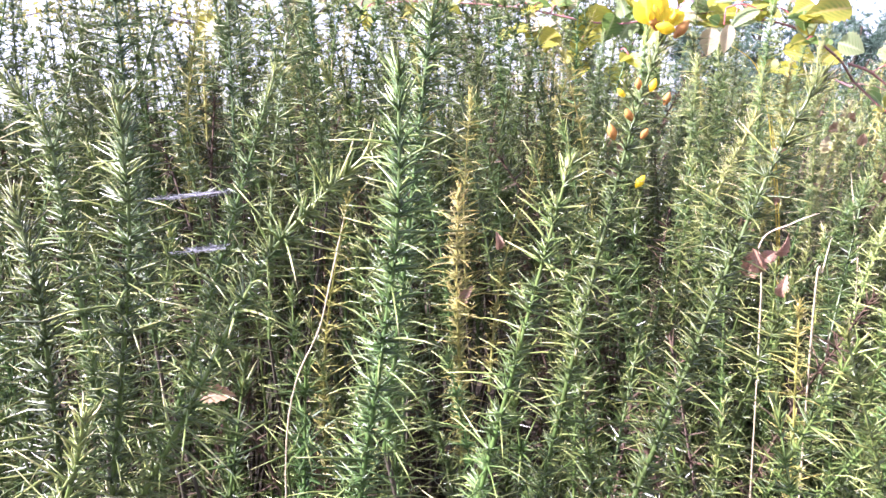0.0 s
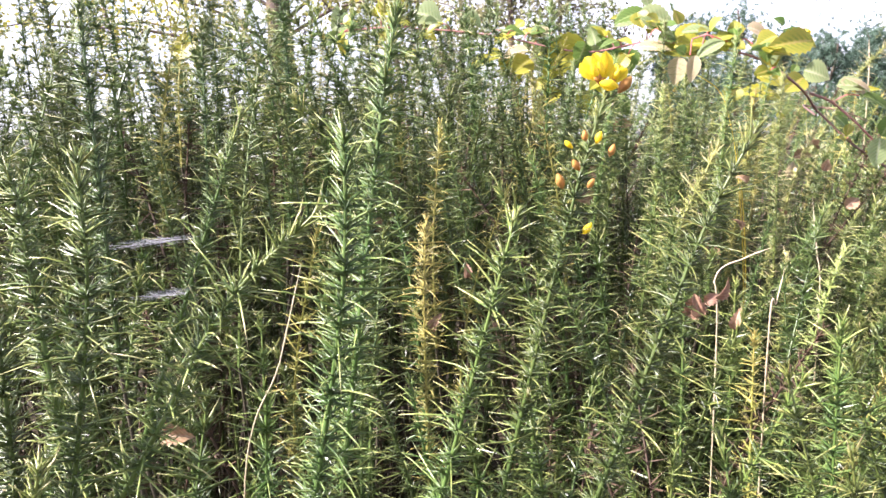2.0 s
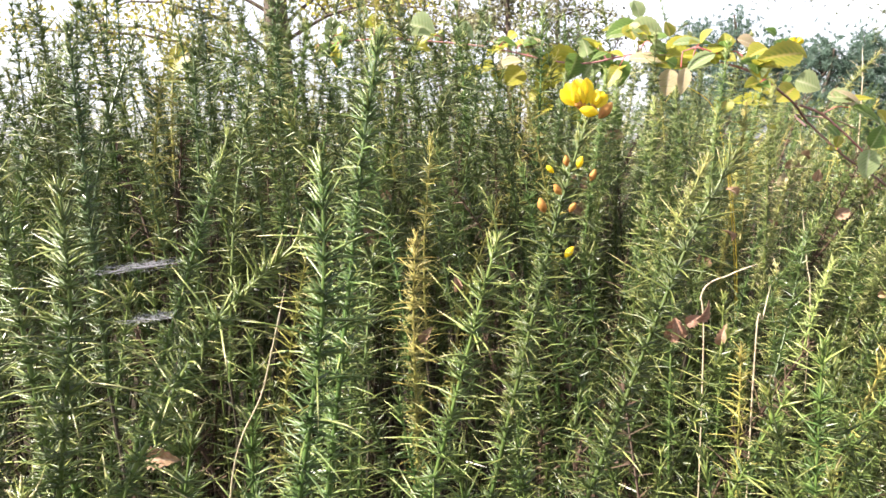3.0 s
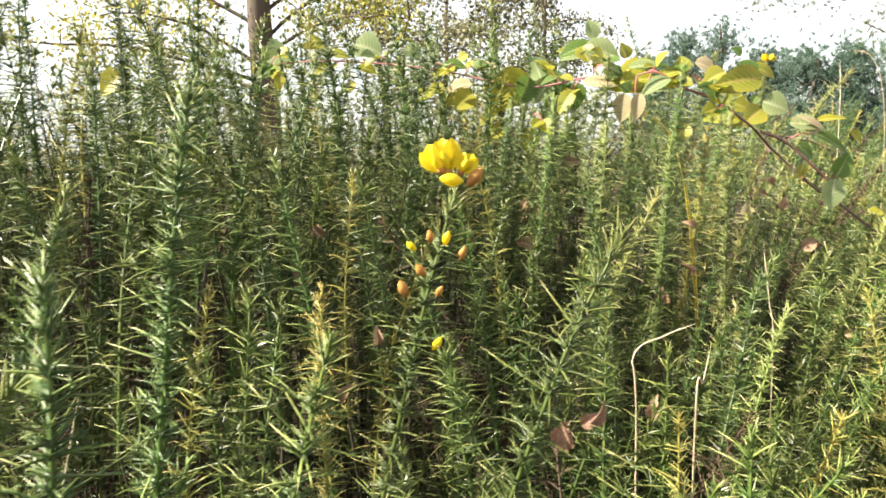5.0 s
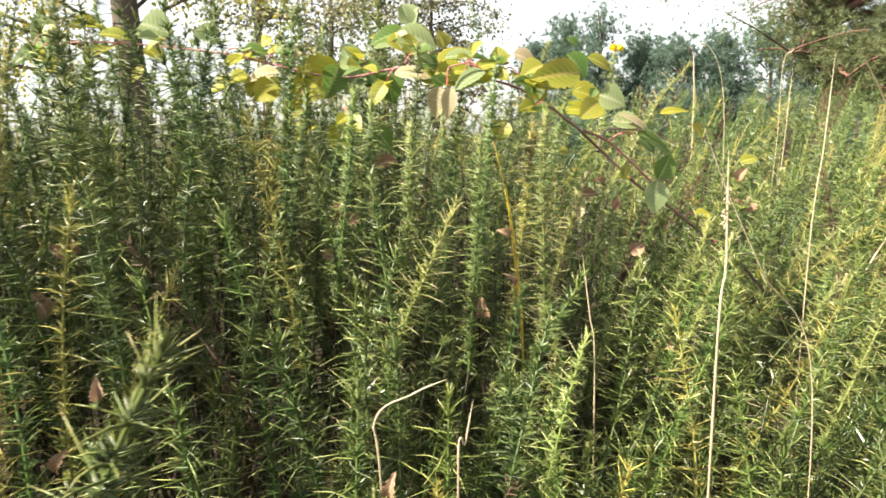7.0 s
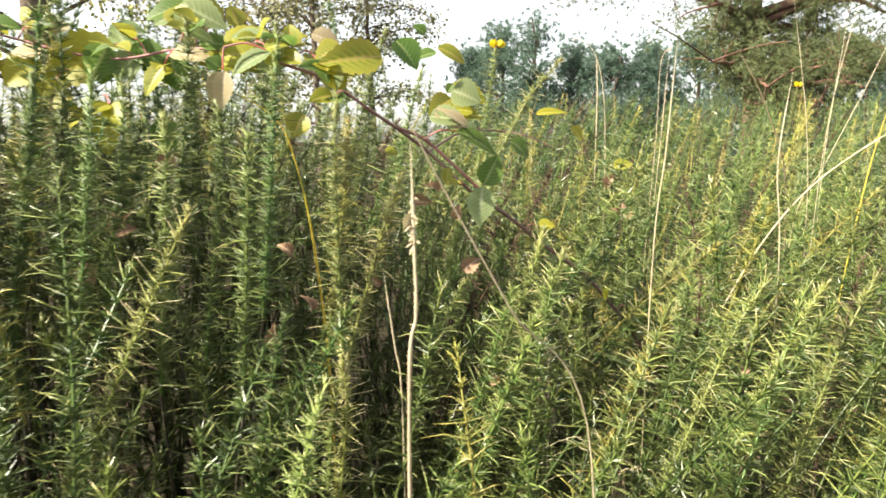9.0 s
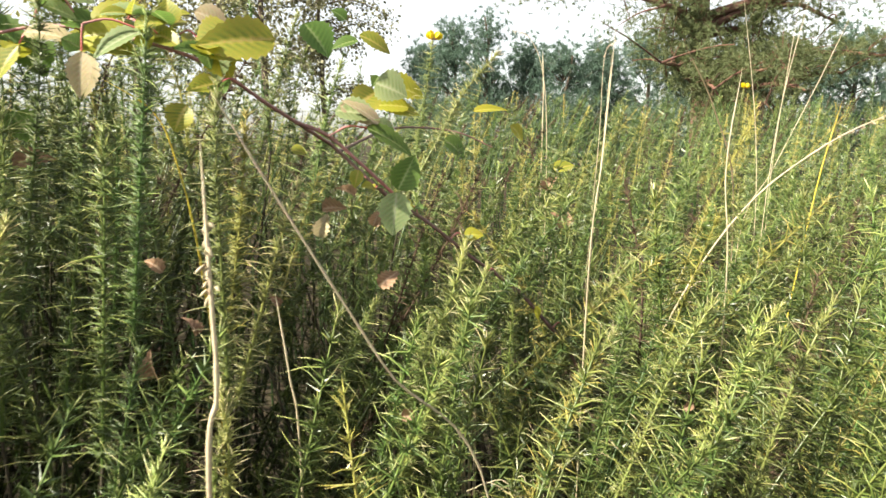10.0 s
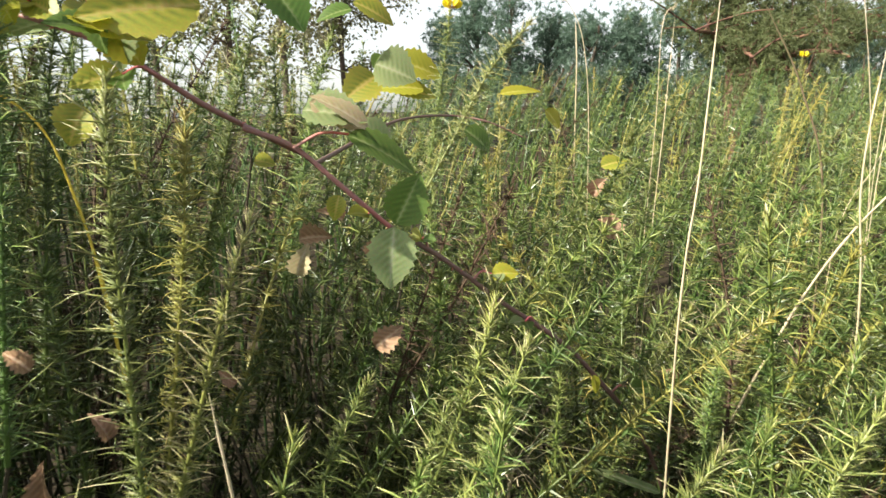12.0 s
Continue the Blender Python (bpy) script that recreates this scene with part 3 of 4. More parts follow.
# gorse added out of view round the walk's trodden gap, blocking side light
gx_ = -6.0
while gx_ < 7.5:
    gy_ = -4.5
    while gy_ < 9.5:
        lo, hi = 0.06 - 0.74 * (gy_ - 0.09) - 0.25, 0.75 + 1.04 * max(gy_ - 0.59, 0.0) + 0.25
        d = clear_of_path(gx_, gy_)
        near = d < 2.0
        inside = gy_ > 0.5 and lo < gx_ < hi
        trail = gy_ < 0.2 and abs(gx_ - 0.06) < 0.45
        if not inside and not trail and d > 0.5 and (near or rng.random() < 0.2):
            x, y = gx_ + rng.uniform(-0.09, 0.09), gy_ + rng.uniform(-0.09, 0.09)
            top = (float(canopy(x, y)) if y > 0.5 else 1.1) + rng.normal(0, 0.07)
            # taller unseen gorse on the left, added to shade the nearest shoots
            if x < -0.4 and -0.4 < y < 0.9:
                top = 1.42 + rng.normal(0, 0.06)
            elif d < 1.0:
                top = min(top, 0.75 + 0.4 * d)
            size = 1.0 if near else 1.7
            k = int(rng.integers(len(RING)))
            m = pose_of(x, y, top, np.array(RING[k][1]) * size) @ Matrix.Diagonal((size, size, size, 1))
            joined(heath, RING[k][0], m)
            b = np.array(m.translation)
            tube(heath, [[b[0], b[1], float(ground_z(x, y))], b + [0, 0, 0.01]], 0.006, 3, (0, 0.1))
        gy_ += 0.25
    gx_ += 0.25

ob = new("gorse_heath", mesh_of("gorse_heath", heath, GORSE))
tagged(ob, "sunlit gorse heath climbing away to the trees, with unseen gorse added round the walk", "gorse heath", kind="stuff")
ob = new("yellowing_heath", mesh_of("yellowing_heath", heath_gold, GORSE_GOLD))
tagged(ob, "yellowing shoots scattered through the gorse heath", "gorse heath", kind="stuff")
ob = new("withered_heath", mesh_of("withered_heath", heath_dead, GORSE_DEAD))
tagged(ob, "brown withered shoots scattered through the gorse heath", "gorse heath", kind="stuff")


# ---- flowers on the gorse ----
def blade(geo, base, tip, width, normal, rows=8, cols=4, fold=0.25, ripple=0.0, teeth=0.0, curl=0.15, shape=1.0, twist=0.0, full=0.8):
    """A leaf or petal: ovate, folded along its rib, with ripples between the veins and a toothed edge; two sided thickness comes from its fold."""
    base, tip = np.asarray(base, float), np.asarray(tip, float)
    length = np.linalg.norm(tip - base)
    way = (tip - base) / length
    nrm = np.asarray(normal, float)
    nrm = unit(nrm - way * (nrm @ way))
    side = np.cross(way, nrm)
    v, t = [], []
    for i in range(rows + 1):
        s = i / rows
        w = 0.5 * width * (math.sin(math.pi * min(1, s ** (0.72 * shape))) ** full if 0 < s < 1 else 0.02)
        for j in range(-cols, cols + 1):
            u = j / cols
            ww = w * (1 + (teeth if i % 2 else -teeth) * abs(u) ** 4)
            vein = math.cos((s - 0.35 * abs(u)) * rows * math.pi)
            h = fold * abs(u) * ww + ripple * length * vein * abs(u) * (1 - 0.4 * abs(u)) - curl * length * (s - 0.35) ** 2 + twist * u * ww * s
            v.append(base + way * length * s + side * u * ww + nrm * h)
            t.append(0.92 - 0.15 * s if j == 0 else 0.32 + 0.26 * vein * (1 - 0.6 * abs(u)) + 0.25 * abs(u) ** 3)
    m = 2 * cols + 1
    i, j = np.meshgrid(np.arange(rows), np.arange(2 * cols), indexing="ij")
    k = (i * m + j).ravel()
    geo.add(v, np.concatenate([np.stack([k, k + m, k + m + 1], 1), np.stack([k, k + m + 1, k + 1], 1)]), t)


def egg(geo, at, way, length, width, tone=(0.1, 0.9)):
    at, way = np.asarray(at, float), unit(np.asarray(way, float))
    s = np.linspace(0, 1, 7)
    tube(geo, at + way * (length * s)[:, None], width * 0.5 * np.sin(np.pi * np.clip(s, 0.03, 0.98)) ** 0.7, 7, tone)


def flower(owner, at, way, size, mat=PETAL, label="bright yellow gorse flower"):
    """Standard petal, two wings and a keel in a brownish calyx."""
    at, way = np.asarray(at, float), unit(np.asarray(way, float))
    o = np.array(owner.matrix_world.translation) if owner.parent is None else np.array(owner.parent.location) + np.array(owner.location)
    toward = unit(np.array([-0.1, -1.0, 0.15]))
    side = unit(np.cross(way, toward))
    g = Geo()
    for spread, tall, wide in ((0.0, 1.0, 0.62), (0.24, 0.9, 0.5), (-0.26, 0.84, 0.5)):
        end = at + way * size * tall + side * size * spread * 1.3 - toward * size * (0.12 - abs(spread) * 0.9)
        blade(g, at + side * size * spread * 0.2 - o, end - o, size * wide, toward + side * spread * 2.0, 8, 4, 0.35, 0.0, 0.0, 0.2, 1.75, 0.0, 0.6)
    egg(g, at - o, way + toward * 0.55, size * 0.7, size * 0.3)
    f = part("flower", g, mat, owner, label)
    c = Geo()
    egg(c, at - way * size * 0.12 - o, way + toward * 0.3, size * 0.4, size * 0.3)
    part("calyx", c, PETAL_OLD, f)


def bud(owner, at, way, size, mat=PETAL, label="plump yellow gorse bud"):
    o = np.array(owner.parent.location) + np.array(owner.location)
    g = Geo()
    egg(g, np.asarray(at) - o, way, size, size * 0.55)
    part("bud", g, mat, owner, label)


bpy.context.view_layer.update()
E_SHOOT = heroes["flowering"][0]
flower(E_SHOOT, (0.193, 0.680, 1.379), (-0.15, 0, 1), 0.026)
flower(E_SHOOT, (0.190, 0.675, 1.381), (-0.5, 0, 0.9), 0.022)
flower(E_SHOOT, (0.202, 0.680, 1.379), (0.6, 0.1, 0.9), 0.017)
bud(E_SHOOT, (0.204, 0.665, 1.374), (-0.8, -0.3, 0.15), 0.017)
bud(E_SHOOT, (0.207, 0.680, 1.370), (0.6, 0, 0.7), 0.017, PETAL_OLD, "withered orange flower")
bud(E_SHOOT, (0.169, 0.680, 1.326), (-0.6, -0.2, 0.6), 0.009)
bud(E_SHOOT, (0.189, 0.680, 1.329), (0.3, -0.2, 0.8), 0.011)
bud(E_SHOOT, (0.200, 0.680, 1.318), (0.3, -0.2, 0.8), 0.011, PETAL_OLD, "withered orange flower")
bud(E_SHOOT, (0.161, 0.680, 1.292), (-0.3, -0.2, 0.9), 0.014, PETAL_OLD, "withered orange flower")
bud(E_SHOOT, (0.182, 0.680, 1.292), (0.3, -0.2, 0.5), 0.010, PETAL_OLD, "withered orange flower")
bud(E_SHOOT, (0.178, 0.680, 1.253), (0.5, -0.2, 0.7), 0.012)
bud(E_SHOOT, (0.180, 0.680, 1.331), (-0.1, -0.3, 0.9), 0.010, PETAL_OLD, "withered orange flower")
bud(E_SHOOT, (0.175, 0.680, 1.307), (-0.4, -0.3, 0.6), 0.012, PETAL_OLD, "withered orange flower")
flower(heroes["far_flower"][0], (1.318, 2.909, 1.700), (-0.5, 0, 0.8), 0.03)
flower(heroes["far_flower"][0], (1.326, 2.909, 1.700), (0.6, 0, 0.6), 0.03)
flower(heroes["farther_flower"][0], (3.233, 3.937, 1.640), (-0.5, 0, 0.8), 0.03)
flower(heroes["farther_flower"][0], (3.241, 3.937, 1.640), (0.6, 0, 0.6), 0.03)


# ---- straws and grasses ----
def straw(points, r0, r1, mat, label, seeds=0, name="tall_straw", flat=False):
    pts = np.array(points)
    low = pts[-1]
    foot = np.array([low[0] + 0.25 * (low[0] - pts[-2][0]), low[1] + 0.03, float(ground_z(low[0], low[1]))])
    line = curve(list(pts) + [0.5 * (low + foot) + [0, 0.01, 0], foot], 44)
    ob = thing(name, foot, label, "grass")
    g = Geo()
    tube(g, line - foot, np.linspace(r1, r0, len(line)) * np.clip(np.arange(len(line)) / 5 + 0.15, 0, 1) * (1 + 0.15 * np.sin(np.arange(len(line)) * 1.7)), 6, (0.9, 0.2))
    part("stalk", g, mat, ob)
    if seeds:
        h, few = Geo(), seeds <= 20
        take = line[int(len(line) * (0.1 if seeds < 20 else 0.0)):int(len(line) * 0.24)] - foot
        for q in range(seeds):
            p = take[int(rng.integers(len(take) - 1))] + rng.normal(0, 0.0012, 3)
            if few:
                h = Geo()
            egg(h, p, rng.normal(0, 0.5, 3) + [0, 0, -0.8], rng.uniform(0.004, 0.008), 0.0018)
            if few:
                part("seed", h, mat, ob)
        if not few:
            part("seed_head", h, mat, ob, "pale feathery seed head")
    return ob


straw([(0.749, 1.010, 1.397), (0.750, 1.010, 1.318), (0.750, 1.010, 1.277), (0.743, 1.010, 1.180)], 0.0017, 0.0009, STRAW, "pale dry grass stem with a ragged seed head", seeds=18)
straw([(2.093, 1.900, 1.453), (1.908, 1.900, 1.379), (1.722, 1.900, 1.254), (1.572, 1.900, 1.055), (1.414, 1.900, 0.722)], 0.0026, 0.0015, STRAW, "long arching pale grass stem with feathery head", seeds=170)
straw([(1.756, 2.000, 1.718), (1.812, 2.000, 1.402), (1.824, 2.000, 1.120)], 0.0011, 0.0006, STRAW, "thin upright dry grass stem in the gorse")
straw([(2.021, 2.100, 1.751), (1.950, 2.100, 1.438), (1.916, 2.100, 1.056)], 0.0012, 0.0007, STRAW, "thin leaning dry grass stem in the gorse")
straw([(2.074, 2.200, 1.749), (2.029, 2.200, 1.400), (2.014, 2.200, 1.169)], 0.0011, 0.0006, STRAW, "thin leaning dry grass stem in the gorse")
straw([(1.623, 2.300, 1.608), (1.606, 2.300, 1.380), (1.577, 2.300, 1.011)], 0.0013, 0.0008, STRAW, "pale dry grass stem with a thin head", seeds=14)
straw([(2.133, 4.000, 1.805), (2.139, 4.000, 1.675), (2.140, 4.000, 1.556)], 0.003, 0.003, STRAW, "far dry straw above the gorse")
straw([(1.821, 2.300, 1.628), (1.920, 2.300, 1.457), (1.991, 2.300, 1.216)], 0.0024, 0.0018, STALK_DARK, "thin dark bare stalk leaning over the gorse")
straw([(1.963, 1.930, 1.466), (1.912, 1.930, 1.266), (1.847, 1.930, 0.867)], 0.0022, 0.0012, STRAW_GOLD, "long golden grass blade among the gorse")
straw([(0.569, 1.740, 1.480), (0.633, 1.740, 1.435), (0.660, 1.740, 1.367), (0.684, 1.740, 1.225), (0.703, 1.740, 0.941)], 0.0018, 0.001, STRAW_GOLD, "golden grass stem with an arching pale tip")
straw([(0.787, 1.600, 1.197), (0.801, 1.600, 1.083), (0.811, 1.600, 0.971)], 0.0016, 0.0013, STRAW, "brownish dry grass stem inside the gorse")
straw([(1.136, 1.750, 1.086), (1.096, 1.750, 1.014), (1.071, 1.750, 0.929)], 0.0013, 0.0008, STRAW, "short curling dry grass stem")
straw([(0.495, 1.030, 1.154), (0.486, 1.030, 1.108), (0.477, 1.030, 1.060)], 0.0016, 0.0007, STRAW, "short thick pale broken straw")
straw([(0.466, 1.000, 1.188), (0.432, 1.000, 1.175), (0.395, 1.000, 1.151), (0.398, 1.000, 1.064)], 0.0011, 0.0009, STRAW, "kinked pale dry grass stem")
straw([(0.673, 1.730, 1.319), (0.690, 1.730, 1.184), (0.703, 1.730, 0.964)], 0.0019, 0.0013, STRAW_GOLD, "golden grass blade standing in the gorse")
straw([(-0.050, 0.620, 1.248), (-0.073, 0.620, 1.165), (-0.113, 0.620, 1.023)], 0.0008, 0.0005, STRAW, "thin ochre grass stem between the shoots")
straw([(1.264, 1.600, 1.546), (1.250, 1.600, 1.372), (1.232, 1.600, 1.187)], 0.0015, 0.0009, STRAW, "tall thin dry grass stem with a pale tip")
straw([(1.546, 1.700, 1.507), (1.526, 1.700, 1.340), (1.539, 1.700, 1.137)], 0.0017, 0.001, STRAW, "tall dry grass stem with reddish foot")
straw([(1.684, 2.400, 1.642), (1.653, 2.400, 1.597), (1.644, 2.400, 1.387), (1.616, 2.400, 0.994)], 0.001, 0.0007, STRAW, "dry grass stem with drooping head", seeds=20)
straw([(1.475, 2.600, 1.689), (1.523, 2.600, 1.670), (1.565, 2.600, 1.570), (1.580, 2.600, 1.331)], 0.0014, 0.0008, STRAW, "dry grass stem bent over at its tip", seeds=20)
straw([(2.235, 2.200, 1.716), (2.142, 2.200, 1.530), (2.025, 2.200, 1.313), (1.938, 2.200, 1.138)], 0.0011, 0.0007, STRAW, "leaning dry grass stem on the slope")
straw([(0.750, 1.068, 1.425), (0.791, 1.089, 1.350), (0.848, 1.107, 1.250), (0.934, 1.134, 1.100)], 0.0010, 0.0006, STRAW, "pale dry grass stem leaning across the gorse")


# ---- bramble ----
bramble = thing("bramble", (1.36, 1.84, 0.0), "bramble with arching reddish cane and green and yellowing leaves", "bramble")
B0 = np.array([1.36, 1.84, 0.0])


g = Geo()
spines(g, np.zeros((1, 3)), np.array([[0, 0, 1.0]]), np.ones(1), np.full(1, 0.2), np.zeros(1), 2, np.full(1, 0.6), np.ones(1))
THORN = mesh_of("thorn", g, CANE)


def cane(points, r0, r1, mat, label, thorns=30):
    line = curve([np.array(p) - B0 for p in points], 60)
    g = Geo()
    tube(g, line, np.linspace(r0, r1, 60) * (1 + 0.06 * np.sin(np.arange(60) * 0.9)), 8, (0.1, 0.75))
    ob = part("cane", g, mat, bramble, label)
    for k in rng.integers(2, 58, thorns):
        size = rng.uniform(0.004, 0.008)
        th = new("thorn", THORN)
        th.parent = ob
        way = Vector(rng.normal(size=3)).to_track_quat("Z", "Y")
        th.matrix_basis = Matrix.LocRotScale(Vector(line[k]), way, (size, size, size))
    return line + B0


def leaflet(base, tip, width, mat, normal=(-0.1, -0.7, 0.7), fold=0.3):
    g = Geo()
    base, tip = np.array(base), np.array(tip)
    blade(g, base - B0, tip - B0, width, np.array(normal) + rng.normal(0, 0.12, 3), 16, 5, fold, 0.013, 0.085, 0.22, 1.0, rng.uniform(-0.25, 0.25))
    part("leaflet", g, mat, bramble)


def petiole(a, b, r=0.0013):
    g = Geo()
    a, b = np.array(a), np.array(b)
    tube(g, curve([a - B0, 0.5 * (a + b) - B0 + [0, 0, 0.008], b - B0], 8), np.linspace(r * 1.3, r, 8), 5, (0.5, 1.0))
    part("petiole", g, CANE, bramble)


old_cane = cane([(1.36, 1.84, 0.0), (1.400, 1.840, 0.450), (1.352, 1.820, 0.899), (1.237, 1.820, 1.095), (1.114, 1.820, 1.198), (1.042, 1.820, 1.257), (0.975, 1.820, 1.303), (0.887, 1.820, 1.386)], 0.0038, 0.0026, CANE_DARK, "dark brown older cane")
main_cane = cane([(0.887, 1.820, 1.386), (0.796, 1.720, 1.440), (0.688, 1.720, 1.508), (0.507, 1.820, 1.557), (0.347, 1.860, 1.544), (0.116, 1.900, 1.600), (-0.139, 1.930, 1.631), (-0.307, 1.950, 1.622)], 0.0029, 0.0016, CANE, "pinkish red bramble cane", 40)
cane([(0.826, 1.720, 1.420), (0.874, 1.720, 1.399), (0.922, 1.715, 1.356), (0.967, 1.720, 1.314)], 0.003, 0.0022, CANE, "reddish side cane", 12)
cane([(0.900, 1.850, 1.374), (1.067, 2.300, 1.415), (1.231, 2.600, 1.421), (1.324, 2.600, 1.406), (1.414, 2.600, 1.367)], 0.003, 0.0018, CANE_DARK, "thin dark side cane", 10)
leaflet((0.967, 1.690, 1.318), (0.960, 1.690, 1.253), 0.049, LEAF_PALE, (-0.2, -0.9, 0.2))
leaflet((0.969, 1.690, 1.321), (0.996, 1.690, 1.371), 0.045, LEAF_GREEN, (0.2, -0.9, 0.2))
leaflet((0.926, 1.690, 1.412), (0.994, 1.690, 1.374), 0.036, LEAF_GREEN, (0.1, -0.7, 0.7))
leaflet((0.947, 1.700, 1.417), (0.893, 1.700, 1.453), 0.029, LEAF_PINK, (0, -0.6, 0.7))
leaflet((0.944, 1.740, 1.423), (0.979, 1.740, 1.391), 0.035, LEAF_PALE, (0.3, -0.8, 0.3))
petiole((0.873, 1.710, 1.399), (0.928, 1.710, 1.411))
leaflet((0.916, 1.720, 1.350), (0.909, 1.720, 1.323), 0.021, LEAF_MIXED)
leaflet((1.200, 1.720, 1.125), (1.205, 1.720, 1.101), 0.013, LEAF_YELLOW)
leaflet((0.802, 1.660, 1.527), (0.703, 1.640, 1.516), 0.058, LEAF_MIXED, (0, -0.8, 0.45))
leaflet((0.717, 1.700, 1.522), (0.743, 1.700, 1.478), 0.048, LEAF_YELLOW, (0, -0.8, 0.3))
leaflet((0.713, 1.680, 1.529), (0.715, 1.680, 1.487), 0.032, LEAF_GREEN, (-0.5, -0.8, 0.2))
leaflet((0.563, 1.680, 1.507), (0.553, 1.680, 1.449), 0.030, LEAF_PINK, (0, -0.9, 0.3))
leaflet((0.630, 1.700, 1.538), (0.568, 1.700, 1.505), 0.039, LEAF_PALE)
leaflet((0.620, 1.720, 1.544), (0.662, 1.720, 1.554), 0.034, LEAF_MIXED)
leaflet((0.631, 1.710, 1.535), (0.638, 1.710, 1.515), 0.027, LEAF_YELLOW)
leaflet((0.553, 1.720, 1.515), (0.531, 1.720, 1.529), 0.034, LEAF_GREEN)
leaflet((0.663, 1.740, 1.562), (0.691, 1.740, 1.569), 0.025, LEAF_MIXED)
petiole((0.562, 1.700, 1.544), (0.558, 1.700, 1.510))
petiole((0.562, 1.700, 1.544), (0.624, 1.700, 1.541))
leaflet((1.180, 3.000, 1.573), (1.314, 3.000, 1.530), 0.099, LEAF_YELLOW)
leaflet((1.259, 3.000, 1.495), (1.116, 3.000, 1.504), 0.075, LEAF_YELLOW)
leaflet((1.169, 3.000, 1.496), (1.298, 3.000, 1.475), 0.071, LEAF_MIXED)
leaflet((0.985, 2.200, 1.599), (0.926, 2.200, 1.581), 0.040, LEAF_GREEN)
leaflet((0.989, 2.200, 1.610), (1.056, 2.200, 1.576), 0.044, LEAF_MIXED)
leaflet((0.961, 2.200, 1.638), (0.932, 2.200, 1.659), 0.040, LEAF_GREEN)
leaflet((1.358, 2.600, 1.469), (1.461, 2.600, 1.477), 0.036, LEAF_YELLOW)
leaflet((1.470, 2.600, 1.429), (1.509, 2.600, 1.385), 0.046, LEAF_YELLOW)
leaflet((1.474, 2.300, 1.317), (1.531, 2.300, 1.329), 0.040, LEAF_MIXED)
leaflet((1.249, 2.500, 1.392), (1.307, 2.500, 1.344), 0.065, LEAF_GREEN)
leaflet((0.827, 1.900, 1.377), (0.853, 1.900, 1.372), 0.026, LEAF_MIXED)
leaflet((1.045, 2.300, 1.534), (1.029, 2.300, 1.511), 0.027, LEAF_GREEN)
leaflet((0.892, 1.720, 1.444), (0.951, 1.720, 1.417), 0.037, LEAF_PINK)
leaflet((0.342, 1.900, 1.564), (0.269, 1.900, 1.524), 0.082, LEAF_YELLOW, (-0.4, -0.8, 0.3))
leaflet((0.340, 1.900, 1.561), (0.330, 1.900, 1.503), 0.055, LEAF_GREEN, (0.5, -0.7, 0.1))
leaflet((0.410, 1.900, 1.559), (0.375, 1.900, 1.512), 0.050, LEAF_PALE)
leaflet((0.452, 1.880, 1.551), (0.465, 1.880, 1.490), 0.059, LEAF_GREEN)
leaflet((0.502, 1.850, 1.644), (0.488, 1.850, 1.686), 0.036, LEAF_PALE, (0, -0.9, 0.3))
leaflet((0.495, 1.850, 1.633), (0.419, 1.850, 1.611), 0.048, LEAF_GREEN)
leaflet((0.504, 1.850, 1.637), (0.552, 1.850, 1.616), 0.041, LEAF_MIXED)
leaflet((0.548, 1.800, 1.561), (0.625, 1.800, 1.589), 0.042, LEAF_YELLOW)
leaflet((0.512, 1.800, 1.562), (0.575, 1.800, 1.561), 0.040, LEAF_GREEN)
leaflet((0.508, 1.800, 1.535), (0.618, 1.800, 1.525), 0.047, LEAF_MIXED)
leaflet((0.550, 1.760, 1.513), (0.541, 1.760, 1.452), 0.046, LEAF_PINK, (0, -0.9, 0.2))
leaflet((0.743, 1.700, 1.545), (0.698, 1.700, 1.525), 0.049, LEAF_MIXED)
leaflet((0.729, 1.700, 1.524), (0.723, 1.700, 1.475), 0.044, LEAF_PALE)
leaflet((0.678, 1.750, 1.444), (0.658, 1.750, 1.407), 0.046, LEAF_MIXED)
leaflet((0.696, 1.750, 1.573), (0.743, 1.750, 1.552), 0.041, LEAF_PINK)
leaflet((0.157, 1.950, 1.558), (0.108, 1.950, 1.547), 0.046, LEAF_YELLOW)
leaflet((0.214, 1.950, 1.556), (0.195, 1.950, 1.494), 0.043, LEAF_YELLOW)
leaflet((0.212, 1.950, 1.637), (0.190, 1.950, 1.619), 0.033, LEAF_YELLOW)
leaflet((-0.256, 2.000, 1.620), (-0.266, 2.000, 1.572), 0.031, LEAF_YELLOW)
leaflet((-0.070, 2.000, 1.583), (-0.100, 2.000, 1.555), 0.036, LEAF_YELLOW)
leaflet((-0.140, 1.950, 1.651), (-0.072, 1.950, 1.642), 0.042, LEAF_MIXED)
leaflet((-0.054, 1.950, 1.618), (-0.009, 1.950, 1.601), 0.033, LEAF_YELLOW)
leaflet((0.300, 1.900, 1.458), (0.249, 1.900, 1.423), 0.053, LEAF_YELLOW)
leaflet((0.276, 1.920, 1.484), (0.237, 1.920, 1.467), 0.043, LEAF_MIXED)
leaflet((0.422, 1.850, 1.436), (0.458, 1.850, 1.392), 0.049, LEAF_GREEN)
leaflet((0.356, 1.900, 1.603), (0.412, 1.900, 1.596), 0.037, LEAF_PALE)
leaflet((0.281, 1.920, 1.603), (0.231, 1.920, 1.596), 0.037, LEAF_PINK)
leaflet((0.058, 1.950, 1.658), (0.105, 1.950, 1.627), 0.058, LEAF_PALE)
leaflet((-0.218, 2.000, 1.653), (-0.248, 2.000, 1.622), 0.064, LEAF_GREEN)
